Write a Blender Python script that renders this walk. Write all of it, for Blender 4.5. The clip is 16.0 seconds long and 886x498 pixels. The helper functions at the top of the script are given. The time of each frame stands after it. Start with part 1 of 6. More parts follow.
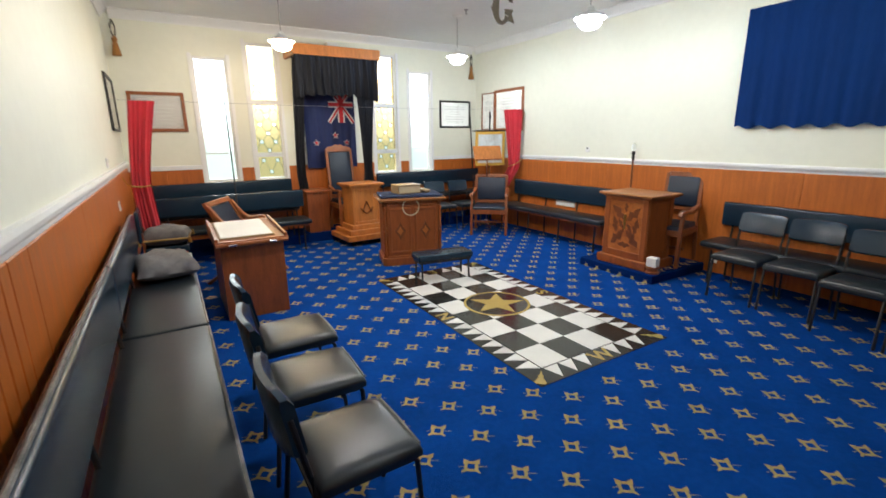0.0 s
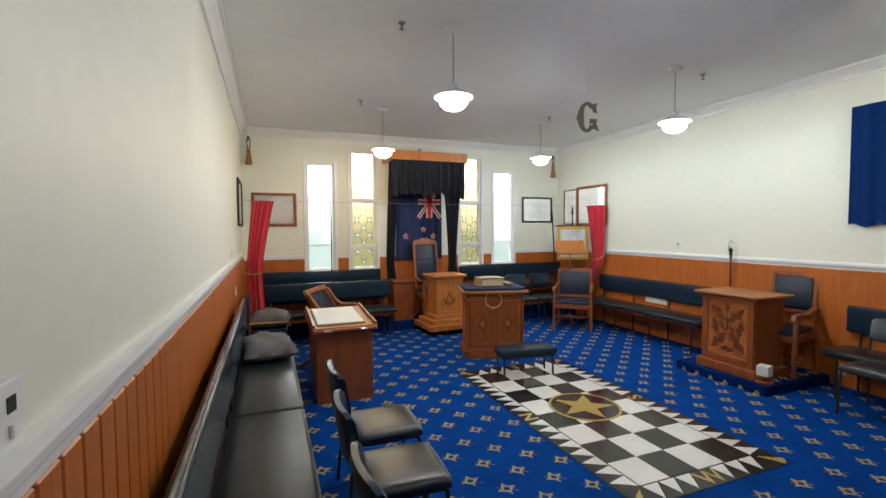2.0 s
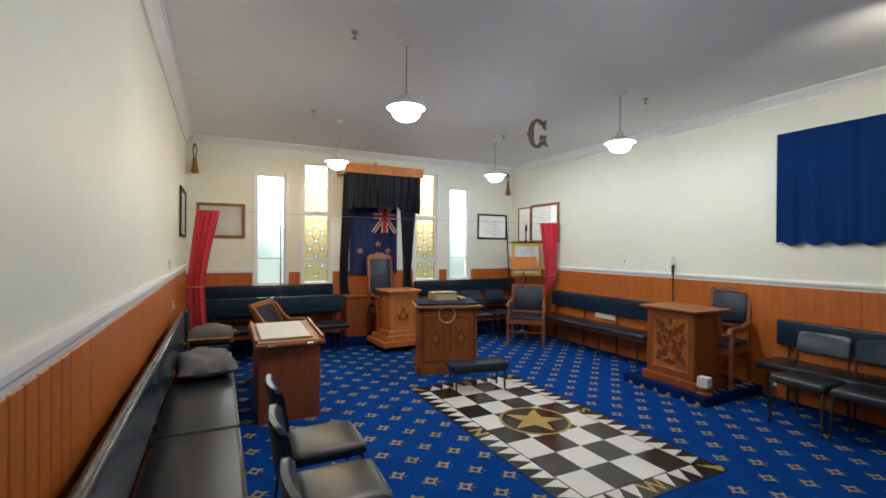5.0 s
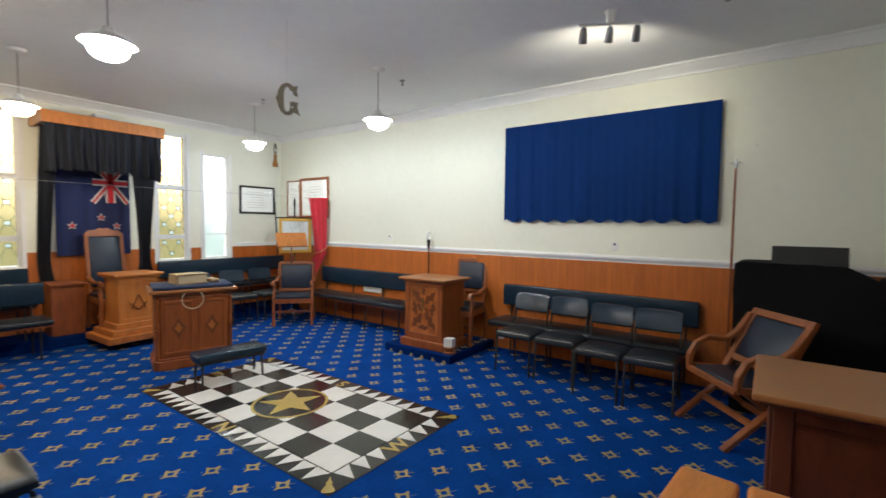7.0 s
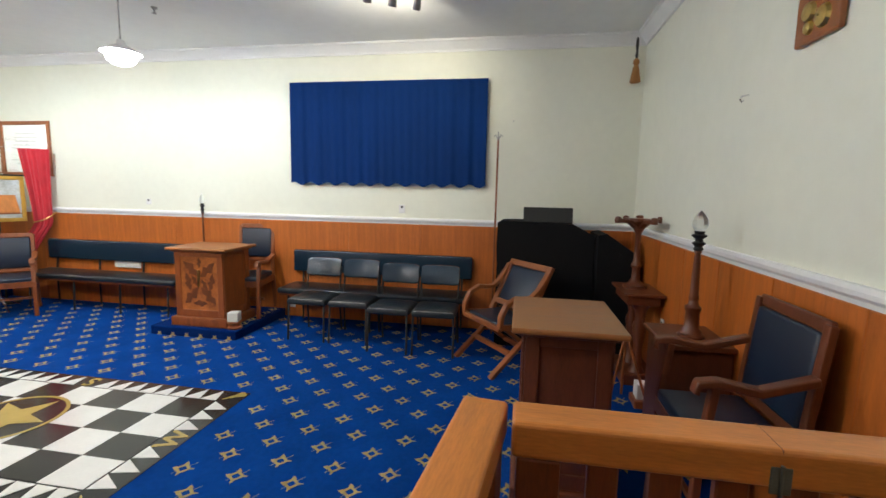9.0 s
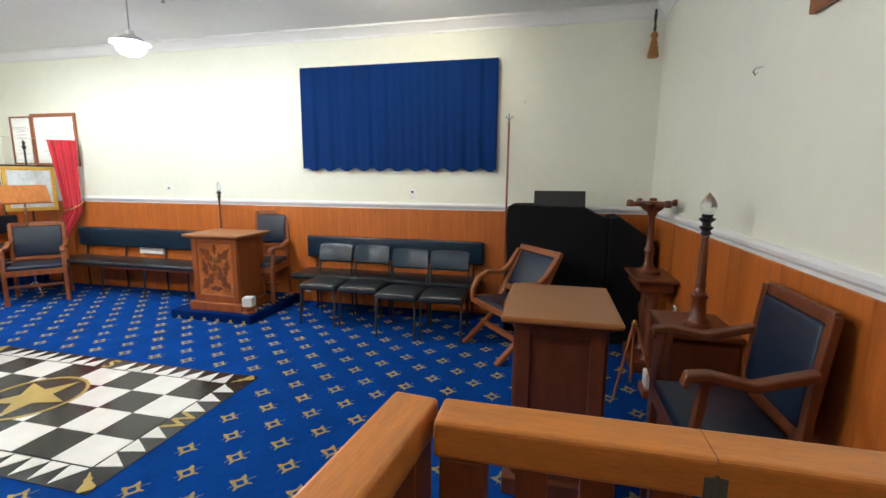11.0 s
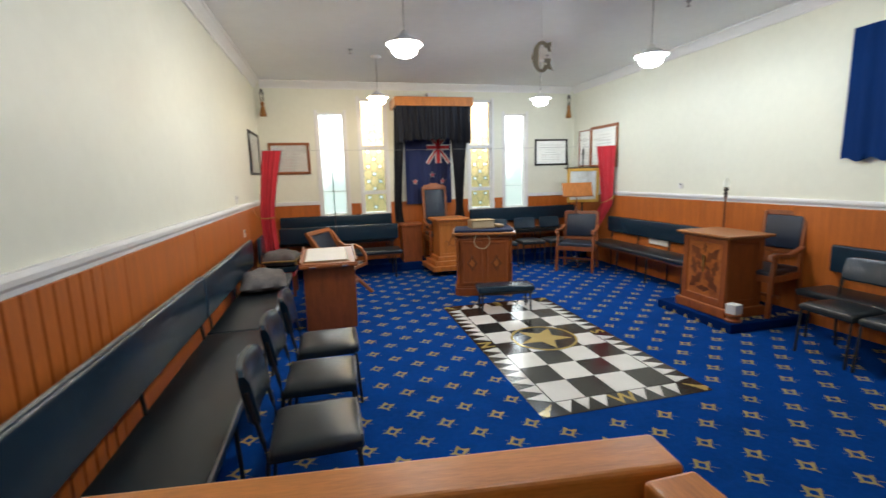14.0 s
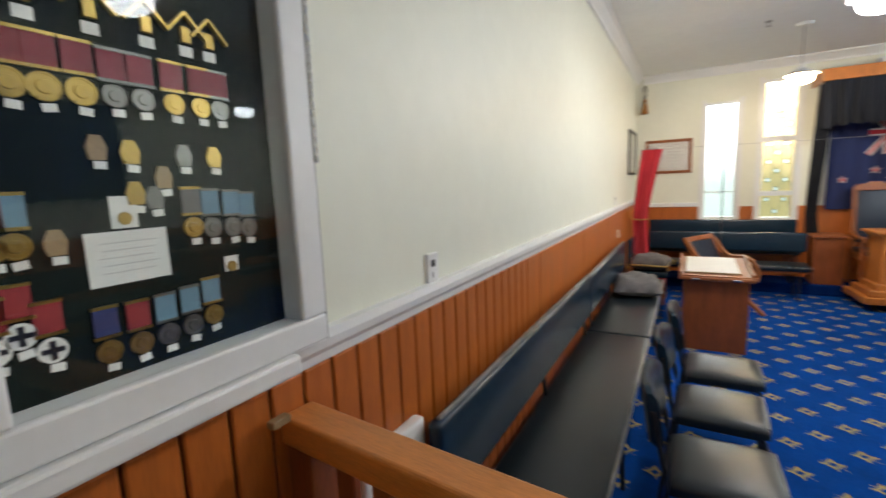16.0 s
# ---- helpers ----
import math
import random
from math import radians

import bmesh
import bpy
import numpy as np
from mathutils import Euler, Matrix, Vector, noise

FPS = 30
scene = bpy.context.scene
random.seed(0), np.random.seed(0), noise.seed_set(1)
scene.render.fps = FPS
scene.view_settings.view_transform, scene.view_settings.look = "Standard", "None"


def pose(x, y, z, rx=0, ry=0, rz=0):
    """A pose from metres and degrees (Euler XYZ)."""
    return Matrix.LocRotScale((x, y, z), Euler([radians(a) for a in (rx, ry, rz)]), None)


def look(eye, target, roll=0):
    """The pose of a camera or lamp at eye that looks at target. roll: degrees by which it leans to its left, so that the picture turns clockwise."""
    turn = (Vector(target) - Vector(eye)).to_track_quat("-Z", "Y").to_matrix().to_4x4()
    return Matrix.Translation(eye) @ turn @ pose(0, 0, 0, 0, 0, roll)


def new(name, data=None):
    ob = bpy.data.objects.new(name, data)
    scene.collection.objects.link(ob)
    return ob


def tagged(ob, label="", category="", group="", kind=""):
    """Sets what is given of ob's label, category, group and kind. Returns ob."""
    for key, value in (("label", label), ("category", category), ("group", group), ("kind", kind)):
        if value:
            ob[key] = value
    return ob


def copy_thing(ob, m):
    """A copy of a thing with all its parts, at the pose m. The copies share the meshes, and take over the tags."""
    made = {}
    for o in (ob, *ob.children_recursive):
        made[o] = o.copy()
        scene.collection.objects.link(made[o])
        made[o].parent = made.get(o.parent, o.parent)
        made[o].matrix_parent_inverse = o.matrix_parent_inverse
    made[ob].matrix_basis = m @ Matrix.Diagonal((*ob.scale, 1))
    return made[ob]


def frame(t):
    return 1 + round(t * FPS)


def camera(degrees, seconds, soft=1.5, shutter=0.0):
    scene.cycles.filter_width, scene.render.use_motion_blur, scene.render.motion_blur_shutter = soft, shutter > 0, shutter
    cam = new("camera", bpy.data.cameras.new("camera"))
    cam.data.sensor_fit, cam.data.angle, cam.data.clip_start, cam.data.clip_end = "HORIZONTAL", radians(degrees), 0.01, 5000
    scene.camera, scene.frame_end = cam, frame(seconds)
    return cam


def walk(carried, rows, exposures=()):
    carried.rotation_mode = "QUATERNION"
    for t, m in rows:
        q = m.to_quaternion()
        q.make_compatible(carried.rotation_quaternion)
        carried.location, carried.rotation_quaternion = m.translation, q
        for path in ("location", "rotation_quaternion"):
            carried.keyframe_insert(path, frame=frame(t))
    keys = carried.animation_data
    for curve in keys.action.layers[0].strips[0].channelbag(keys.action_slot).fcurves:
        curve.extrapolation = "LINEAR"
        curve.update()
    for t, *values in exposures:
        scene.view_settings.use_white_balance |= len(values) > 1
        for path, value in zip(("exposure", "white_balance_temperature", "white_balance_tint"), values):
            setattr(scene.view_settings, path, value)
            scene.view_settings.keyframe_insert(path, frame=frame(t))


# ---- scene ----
cam = camera(89.6, 16.0, shutter=0.4)
EXPOSURES = [(0, 0.28), (0.5, 0.06), (1, -0.04), (2, -0.17), (3, -0.4), (5.5, -0.22), (6.5, -0.02), (7.5, 0.05), (8.5, 0.28), (9, 0.4), (11.5, 0.54), (12.5, 0.35), (13.5, 0.02), (14.5, 0.0), (15.5, 0.06), (16, 0.15)]
PATH = [
    (0, (1.189, 1.38, 1.623), (2.195, 3.039, 1.136), -0.7),
    (0.5, (1.144, 1.358, 1.645), (2.052, 3.104, 1.285), -1.0),
    (1, (1.112, 1.349, 1.667), (1.941, 3.148, 1.393), -0.9),
    (1.5, (1.096, 1.343, 1.676), (1.866, 3.179, 1.486), -0.6),
    (2, (1.084, 1.332, 1.676), (1.813, 3.193, 1.587), -0.4),
    (2.5, (1.084, 1.334, 1.679), (1.802, 3.201, 1.675), -0.3),
    (3, (1.085, 1.337, 1.686), (1.801, 3.204, 1.703), 0.1),
    (3.2, (1.092, 1.336, 1.685), (1.805, 3.204, 1.707), 0.2),
    (5.3, (1.200, 1.345, 1.612), (2.201, 3.076, 1.589), 0.6),
    (5.5, (1.235, 1.335, 1.611), (2.329, 3.009, 1.576), 0.5),
    (6, (1.332, 1.301, 1.607), (2.638, 2.815, 1.540), 0.4),
    (6.5, (1.394, 1.279, 1.607), (2.858, 2.639, 1.515), 0.3),
    (7, (1.440, 1.266, 1.612), (3.051, 2.447, 1.508), 0.7),
    (7.5, (1.455, 1.270, 1.620), (3.220, 2.204, 1.509), 0.9),
    (8, (1.45, 1.303, 1.623), (3.333, 1.966, 1.498), 1.4),
    (8.5, (1.445, 1.298, 1.623), (3.38, 1.755, 1.414), 1.6),
    (9, (1.465, 1.281, 1.595), (3.422, 1.617, 1.349), 1.2),
    (9.2, (1.473, 1.274, 1.595), (3.434, 1.577, 1.342), 0.8),
    (11.3, (1.58, 1.058, 1.605), (3.473, 1.599, 1.251), 0.1),
    (11.5, (1.605, 1.036, 1.611), (3.456, 1.703, 1.249), -0.5),
    (12, (1.708, 1.029, 1.637), (3.431, 1.98, 1.275), -0.5),
    (12.5, (1.775, 1.004, 1.631), (3.254, 2.302, 1.277), -1.2),
    (13, (1.854, 0.92, 1.602), (2.923, 2.576, 1.261), -0.5),
    (13.5, (1.86, 0.828, 1.618), (2.621, 2.648, 1.287), -1.1),
    (14, (1.821, 0.768, 1.638), (2.297, 2.684, 1.316), -1.6),
    (14.5, (1.724, 0.76, 1.668), (1.892, 2.727, 1.35), -1.7),
    (15, (1.609, 0.771, 1.672), (1.427, 2.739, 1.362), -2.3),
    (15.5, (1.533, 0.774, 1.672), (1.053, 2.693, 1.377), -2.6),
    (16, (1.52, 0.822, 1.69), (0.558, 2.553, 1.409), -2.3),
]
walk(cam, [(t, look(eye, target, roll)) for t, eye, target, roll in PATH], EXPOSURES)

# ---- light ----
N_X, S_X, E_Y, W_Y, CEIL = 0.70, 6.66, 9.07, 0.05, 3.30
world = bpy.data.worlds.new("sky")
scene.world = world
world.use_nodes = True
_n = world.node_tree.nodes
_sky = _n.new("ShaderNodeTexSky")
_sky.sky_type, _sky.sun_disc = "NISHITA", False
_sky.sun_elevation, _sky.sun_rotation = radians(42), radians(35)
world.node_tree.links.new(_sky.outputs[0], _n["Background"].inputs[0])
_n["Background"].inputs[1].default_value = 0.12
sun_data = bpy.data.lights.new("sun", "SUN")
sun_data.energy, sun_data.angle, sun_data.color = 1.0, radians(12), (1.0, 0.95, 0.88)
new("sun", sun_data).matrix_world = look((6, 20, 14), (3.6, 9, 1))
LAMPS = [((2.52, 4.74), (1.0, 0.965, 0.92), 56), ((4.98, 4.76), (0.86, 0.95, 1.0), 56), ((2.56, 7.3), (1.0, 0.78, 0.5), 42), ((5.0, 7.2), (0.86, 0.95, 1.0), 48), ((2.60, 2.24), (0.93, 0.97, 1.0), 1.6)]
for (lx, ly), col, watts in LAMPS:
    ld = bpy.data.lights.new("bulb_light", "POINT")
    ld.energy, ld.color, ld.shadow_soft_size = watts, col, 0.05
    new("bulb_light", ld).location = (lx, ly, 2.72)
SPOT_BAR = pose(5.08, 2.34, CEIL, rz=-62)
SPOT_TILT = 32
# added fill lamps to brighten the south wall, aimed apart from the heads' tilt
for x in (-0.2, 0, 0.2):
    ld = bpy.data.lights.new("wall_fill_light", "SPOT")
    ld.energy, ld.color, ld.shadow_soft_size, ld.spot_size, ld.spot_blend = 12, (1.0, 0.93, 0.74), 0.02, radians(150), 0.8
    new("wall_fill_light", ld).matrix_world = SPOT_BAR @ pose(x, 0.075, -0.235, 77)
WINDOWS = [(1.69, 2.14, 1.0, 2.79), (2.42, 2.86, 0.99, 3.03), (4.46, 4.90, 0.99, 3.03), (5.17, 5.61, 1.0, 2.79)]

# ---- materials ----
def material(name, color, rough=0.6, metal=0.0, vary=0.15, scale=6.0, stretch=(1, 1, 1), bump=0.0, bump_scale=120.0, second=None, coat=0.0, sheen=0.0, spec=0.5, rvar=0.08):
    """A surface with two scales of colour variation and a fine relief."""
    mat = bpy.data.materials.new(name)
    mat.use_nodes = True
    nt = mat.node_tree
    b = nt.nodes["Principled BSDF"]
    b.inputs["Roughness"].default_value, b.inputs["Metallic"].default_value = rough, metal
    b.inputs["Coat Weight"].default_value, b.inputs["Sheen Weight"].default_value = coat, sheen
    b.inputs["Coat Roughness"].default_value = 0.15
    b.inputs["Specular IOR Level"].default_value = spec
    tc, mp = nt.nodes.new("ShaderNodeTexCoord"), nt.nodes.new("ShaderNodeMapping")
    mp.inputs["Scale"].default_value = stretch
    nt.links.new(tc.outputs["Object"], mp.inputs[0])
    n1, n2 = nt.nodes.new("ShaderNodeTexNoise"), nt.nodes.new("ShaderNodeTexNoise")
    n1.inputs["Scale"].default_value, n1.inputs["Detail"].default_value = scale, 6
    n2.inputs["Scale"].default_value, n2.inputs["Detail"].default_value = scale * 9, 4
    mix = nt.nodes.new("ShaderNodeMix")
    mix.inputs[0].default_value = 0.4
    ramp = nt.nodes.new("ShaderNodeValToRGB")
    dark = second or tuple(c * (1 - vary) for c in color)
    light = tuple(min(1, c * (1 + vary * 0.6)) for c in color)
    ramp.color_ramp.elements[0].position, ramp.color_ramp.elements[1].position = 0.3, 0.7
    ramp.color_ramp.elements[0].color, ramp.color_ramp.elements[1].color = (*dark, 1), (*light, 1)
    for n in (n1, n2):
        nt.links.new(mp.outputs[0], n.inputs["Vector"])
    nt.links.new(n1.outputs[0], mix.inputs[2]), nt.links.new(n2.outputs[0], mix.inputs[3])
    nt.links.new(mix.outputs[0], ramp.inputs[0]), nt.links.new(ramp.outputs[0], b.inputs["Base Color"])
    rr = nt.nodes.new("ShaderNodeMapRange")
    rr.inputs["To Min"].default_value, rr.inputs["To Max"].default_value = max(0.02, rough - rvar), min(1, rough + rvar)
    nt.links.new(n1.outputs[0], rr.inputs[0]), nt.links.new(rr.outputs[0], b.inputs["Roughness"])
    if bump:
        n3, bp = nt.nodes.new("ShaderNodeTexNoise"), nt.nodes.new("ShaderNodeBump")
        n3.inputs["Scale"].default_value, n3.inputs["Detail"].default_value = bump_scale, 3
        bp.inputs["Strength"].default_value, bp.inputs["Distance"].default_value = bump, 0.004
        nt.links.new(mp.outputs[0], n3.inputs["Vector"])
        nt.links.new(n3.outputs[0], bp.inputs["Height"]), nt.links.new(bp.outputs[0], b.inputs["Normal"])
    return mat


def glowing(name, color, strength):
    mat = bpy.data.materials.new(name)
    mat.use_nodes = True
    b = mat.node_tree.nodes["Principled BSDF"]
    b.inputs["Base Color"].default_value = (*color, 1)
    b.inputs["Emission Color"].default_value, b.inputs["Emission Strength"].default_value = (*color, 1), strength
    return mat


def glass(name, color=(1, 1, 1), rough=0.0):
    mat = bpy.data.materials.new(name)
    mat.use_nodes = True
    b = mat.node_tree.nodes["Principled BSDF"]
    b.inputs["Base Color"].default_value = (*color, 1)
    b.inputs["Transmission Weight"].default_value, b.inputs["Roughness"].default_value, b.inputs["IOR"].default_value = 1.0, rough, 1.45
    return mat


WALL = material("cream_paint", (0.77, 0.775, 0.67), 0.5, vary=0.05, scale=1.2, bump=0.15, bump_scale=60)
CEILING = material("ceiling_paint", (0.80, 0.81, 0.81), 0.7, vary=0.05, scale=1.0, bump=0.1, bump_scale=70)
WHITE = material("white_gloss_paint", (0.78, 0.78, 0.78), 0.35, vary=0.05, scale=4)
PANEL = material("wainscot_veneer", (0.48, 0.128, 0.020), 0.4, vary=0.35, scale=3.0, stretch=(9, 9, 0.7), bump=0.06, bump_scale=40)
OAK = material("golden_oak", (0.275, 0.070, 0.0125), 0.45, vary=0.4, scale=4.0, stretch=(6, 6, 0.9), bump=0.1, bump_scale=40)
PALEOAK = material("pale_golden_oak", (0.50, 0.175, 0.038), 0.38, vary=0.35, scale=4.0, stretch=(6, 6, 0.9), bump=0.08, bump_scale=40)
OAK_FLAT = material("oak_top", (0.31, 0.115, 0.031), 0.33, vary=0.35, scale=4.0, stretch=(0.9, 8, 6), bump=0.08, bump_scale=40)
DARKWOOD = material("brown_wood", (0.25, 0.068, 0.018), 0.38, vary=0.42, scale=4.0, stretch=(6, 6, 0.9), bump=0.1, bump_scale=40)
MAHOGANY = material("mahogany", (0.135, 0.036, 0.013), 0.36, vary=0.4, scale=4.0, stretch=(4, 4, 0.9), bump=0.1, bump_scale=40)
CHAIRWOOD = material("chair_wood", (0.29, 0.088, 0.023), 0.38, vary=0.35, scale=5.0, stretch=(3, 3, 1), bump=0.08, bump_scale=40)
RAILWOOD = material("rail_wood", (0.60, 0.205, 0.04), 0.34, vary=0.32, scale=3.0, stretch=(1.2, 8, 8), bump=0.06, bump_scale=30)
INLAY = material("dark_inlay_veneer", (0.15, 0.038, 0.009), 0.4, vary=0.4, scale=8, stretch=(2, 2, 1))
BURL = material("burl_veneer", (0.46, 0.145, 0.028), 0.4, vary=0.6, scale=7, second=(0.15, 0.036, 0.007))
VINYL = material("dark_teal_vinyl", (0.010, 0.026, 0.046), 0.24, vary=0.12, scale=5, bump=0.15, bump_scale=260, rvar=0.03, spec=0.42)
NAVYPAD = material("navy_leather_pad", (0.006, 0.015, 0.035), 0.36, vary=0.15, scale=6, bump=0.25, bump_scale=220, rvar=0.03)
SEATVINYL = material("worn_seat_vinyl", (0.010, 0.017, 0.023), 0.30, vary=0.12, scale=4, bump=0.2, bump_scale=260, rvar=0.03)
# pale tone that paints edge wear and the highlight along it
WORNGLINT = material("worn_vinyl_glint", (0.24, 0.23, 0.22), 0.32, vary=0.6, scale=14, second=(0.03, 0.035, 0.04))
BLACKMETAL = material("black_enamel", (0.009, 0.009, 0.010), 0.5, vary=0.2, scale=10)
CARPET = material("blue_carpet", (0.0035, 0.052, 0.265), 0.95, vary=0.25, scale=3, bump=0.9, bump_scale=420, spec=0.03)
GOLDYARN = material("gold_carpet_yarn", (0.44, 0.34, 0.15), 0.95, vary=0.3, scale=30, bump=0.9, bump_scale=420, spec=0.05)
NAVYCARPET = material("navy_carpet", (0.003, 0.022, 0.12), 0.95, vary=0.3, scale=5, bump=0.9, bump_scale=420, spec=0.03)
BLACKTILE = material("black_vinyl_tile", (0.022, 0.022, 0.022), 0.14, vary=0.3, scale=5, bump=0.05, bump_scale=50, spec=0.35)
WHITETILE = material("white_vinyl_tile", (0.74, 0.73, 0.70), 0.14, vary=0.07, scale=5, bump=0.05, bump_scale=50)
GOLDPAINT = material("gold_vinyl", (0.42, 0.30, 0.085), 0.2, vary=0.12, scale=5)
BLUECLOTH = material("royal_blue_cloth", (0.0025, 0.026, 0.130), 0.9, vary=0.2, scale=3, stretch=(1, 1, 0.25), bump=0.4, bump_scale=500, spec=0.15)
NAVYCLOTH = material("navy_cloth", (0.008, 0.012, 0.024), 0.85, vary=0.3, scale=8, bump=0.4, bump_scale=500, sheen=0.02)
REDCLOTH = material("red_cloth", (0.55, 0.012, 0.03), 0.75, vary=0.2, scale=8, bump=0.4, bump_scale=500, sheen=0.3)
GREYCLOTH = material("grey_cushion_cloth", (0.16, 0.155, 0.16), 0.9, vary=0.35, scale=14, bump=0.5, bump_scale=300)
BLACKCLOTH = material("black_cover_cloth", (0.008, 0.008, 0.009), 0.9, vary=0.3, scale=6, bump=0.4, bump_scale=300, spec=0.2)
CHROME = material("chrome", (0.75, 0.75, 0.76), 0.18, metal=1.0, vary=0.05)
BRASS = material("brass", (0.6, 0.42, 0.14), 0.3, metal=1.0, vary=0.2, scale=20)
PAPER = material("paper", (0.72, 0.71, 0.68), 0.8, vary=0.06, scale=4)
INK = material("grey_ink", (0.48, 0.47, 0.46), 0.8, vary=0.1)
PLASTIC = material("white_plastic", (0.75, 0.75, 0.74), 0.4, vary=0.04)
HINGEMETAL = material("grey_green_metal", (0.13, 0.135, 0.11), 0.5, metal=0.3, vary=0.3, scale=30)
GREYMETAL = material("grey_metal", (0.35, 0.35, 0.36), 0.35, metal=0.7, vary=0.1)
FLAGBLUE = material("flag_navy", (0.008, 0.017, 0.085), 0.8, vary=0.15, scale=8, bump=0.3, bump_scale=500)
CREAMPAGE = material("page_edge_paper", (0.52, 0.42, 0.27), 0.8, vary=0.15, scale=60, stretch=(1, 1, 30))
LEATHER = material("tan_leather", (0.30, 0.2, 0.1), 0.5, vary=0.3, scale=12)
AMBER = glass("amber_glass", (0.64, 0.49, 0.25), 0.12)
CLEAR = glass("clear_glass", (0.96, 0.98, 0.98), 0.0)
FROST = glass("frosted_glass", (0.97, 1.0, 0.99), 0.3)
# glow added to the spotlight lenses to go with the wall fill
SPOTLENS = glowing("added_lens_glow", (1.0, 0.93, 0.74), 12.0)
DAYLIGHT = glowing("bright_overcast", (0.95, 0.99, 1.0), 9.0)
_nt = DAYLIGHT.node_tree
_tc, _no, _sx, _ad, _ra = (_nt.nodes.new("ShaderNode" + k) for k in ("TexCoord", "TexNoise", "SeparateXYZ", "Math", "ValToRGB"))
_no.inputs["Scale"].default_value, _no.inputs["Detail"].default_value = 0.9, 6
_ad.operation = "MULTIPLY_ADD"
_ad.inputs[1].default_value = 2.6
_nt.links.new(_tc.outputs["Object"], _no.inputs["Vector"]), _nt.links.new(_tc.outputs["Object"], _sx.inputs[0])
_nt.links.new(_no.outputs[0], _ad.inputs[0]), _nt.links.new(_sx.outputs["Z"], _ad.inputs[2])
_mr = _nt.nodes.new("ShaderNodeMapRange")
_mr.inputs["From Min"].default_value, _mr.inputs["From Max"].default_value = 2.7, 6.9
_nt.links.new(_ad.outputs[0], _mr.inputs[0]), _nt.links.new(_mr.outputs[0], _ra.inputs[0])
_ra.color_ramp.elements[0].color, _ra.color_ramp.elements[1].color = (0.062, 0.076, 0.067, 1), (0.95, 0.99, 1.0, 1)
_nt.links.new(_ra.outputs[0], _nt.nodes["Principled BSDF"].inputs["Emission Color"])


# ---- mesh tools ----
def part(name, bm, mat, parent=None, label=""):
    me = bpy.data.meshes.new(name)
    bmesh.ops.recalc_face_normals(bm, faces=bm.faces)
    bm.to_mesh(me)
    bm.free()
    for m in mat if isinstance(mat, (list, tuple)) else (mat,):
        me.materials.append(m)
    ob = new(name, me)
    if parent:
        ob.parent = parent
    return tagged(ob, label)


def smooth(ob, angle=40):
    for p in ob.data.polygons:
        p.use_smooth = True
    ob.data.set_sharp_from_angle(angle=radians(angle))
    return ob


def thing(name, label, category, m=None, group=""):
    ob = new(name)
    ob.empty_display_size = 0.1
    ob.matrix_basis = m or Matrix()
    return tagged(ob, label, category, group)


def setting(ob, label=""):
    return tagged(ob, label, kind="structure")


def box(bm, x0, x1, y0, y1, z0, z1, bevel=0.0, seg=2, m=None):
    t = bmesh.new()
    bmesh.ops.create_cube(t, size=1)
    for v in t.verts:
        v.co = Vector((x0 + (v.co.x + 0.5) * (x1 - x0), y0 + (v.co.y + 0.5) * (y1 - y0), z0 + (v.co.z + 0.5) * (z1 - z0)))
    if bevel:
        bmesh.ops.bevel(t, geom=t.edges[:], offset=bevel, segments=seg, profile=0.5, affect="EDGES", clamp_overlap=True)
    return merge(bm, t, m)


def merge(bm, t, m=None):
    if m:
        t.transform(m)
    me = bpy.data.meshes.new("tmp")
    t.to_mesh(me)
    t.free()
    bm.from_mesh(me)
    bpy.data.meshes.remove(me)
    return bm


def boxed(*a, **k):
    return box(bmesh.new(), *a, **k)


def tube(bm, pts, r, n=8, cap=True):
    """A round bar through the points, r one radius or one for each point."""
    pts = [Vector(p) for p in pts]
    rings = []
    for i, p in enumerate(pts):
        d = (pts[min(i + 1, len(pts) - 1)] - pts[max(i - 1, 0)]).normalized()
        q = d.to_track_quat("Z", "Y")
        ri = r[i] if isinstance(r, (list, tuple)) else r
        rings.append([bm.verts.new(p + q @ Vector((ri * math.cos(2 * math.pi * k / n), ri * math.sin(2 * math.pi * k / n), 0))) for k in range(n)])
    for a, b in zip(rings, rings[1:]):
        for k in range(n):
            bm.faces.new((a[k], a[(k + 1) % n], b[(k + 1) % n], b[k]))
    if cap:
        bm.faces.new(rings[0][::-1]), bm.faces.new(rings[-1])
    return bm


def bar(bm, pts, w, h, bevel=0.0, upward=(0, 0, 1)):
    """A rectangular bar through the points, w across and h along upward."""
    pts = [Vector(p) for p in pts]
    t = bmesh.new()
    rings = []
    for i, p in enumerate(pts):
        d = (pts[min(i + 1, len(pts) - 1)] - pts[max(i - 1, 0)]).normalized()
        side = d.cross(Vector(upward)).normalized()
        top = side.cross(d).normalized()
        rings.append([t.verts.new(p + side * (sx * w / 2) + top * (sz * h / 2)) for sx, sz in ((-1, -1), (1, -1), (1, 1), (-1, 1))])
    for a, b in zip(rings, rings[1:]):
        for k in range(4):
            t.faces.new((a[k], a[(k + 1) % 4], b[(k + 1) % 4], b[k]))
    t.faces.new(rings[0][::-1]), t.faces.new(rings[-1])
    bmesh.ops.recalc_face_normals(t, faces=t.faces)
    if bevel:
        bmesh.ops.bevel(t, geom=t.edges[:], offset=bevel, segments=2, profile=0.5, affect="EDGES", clamp_overlap=True)
    return merge(bm, t)


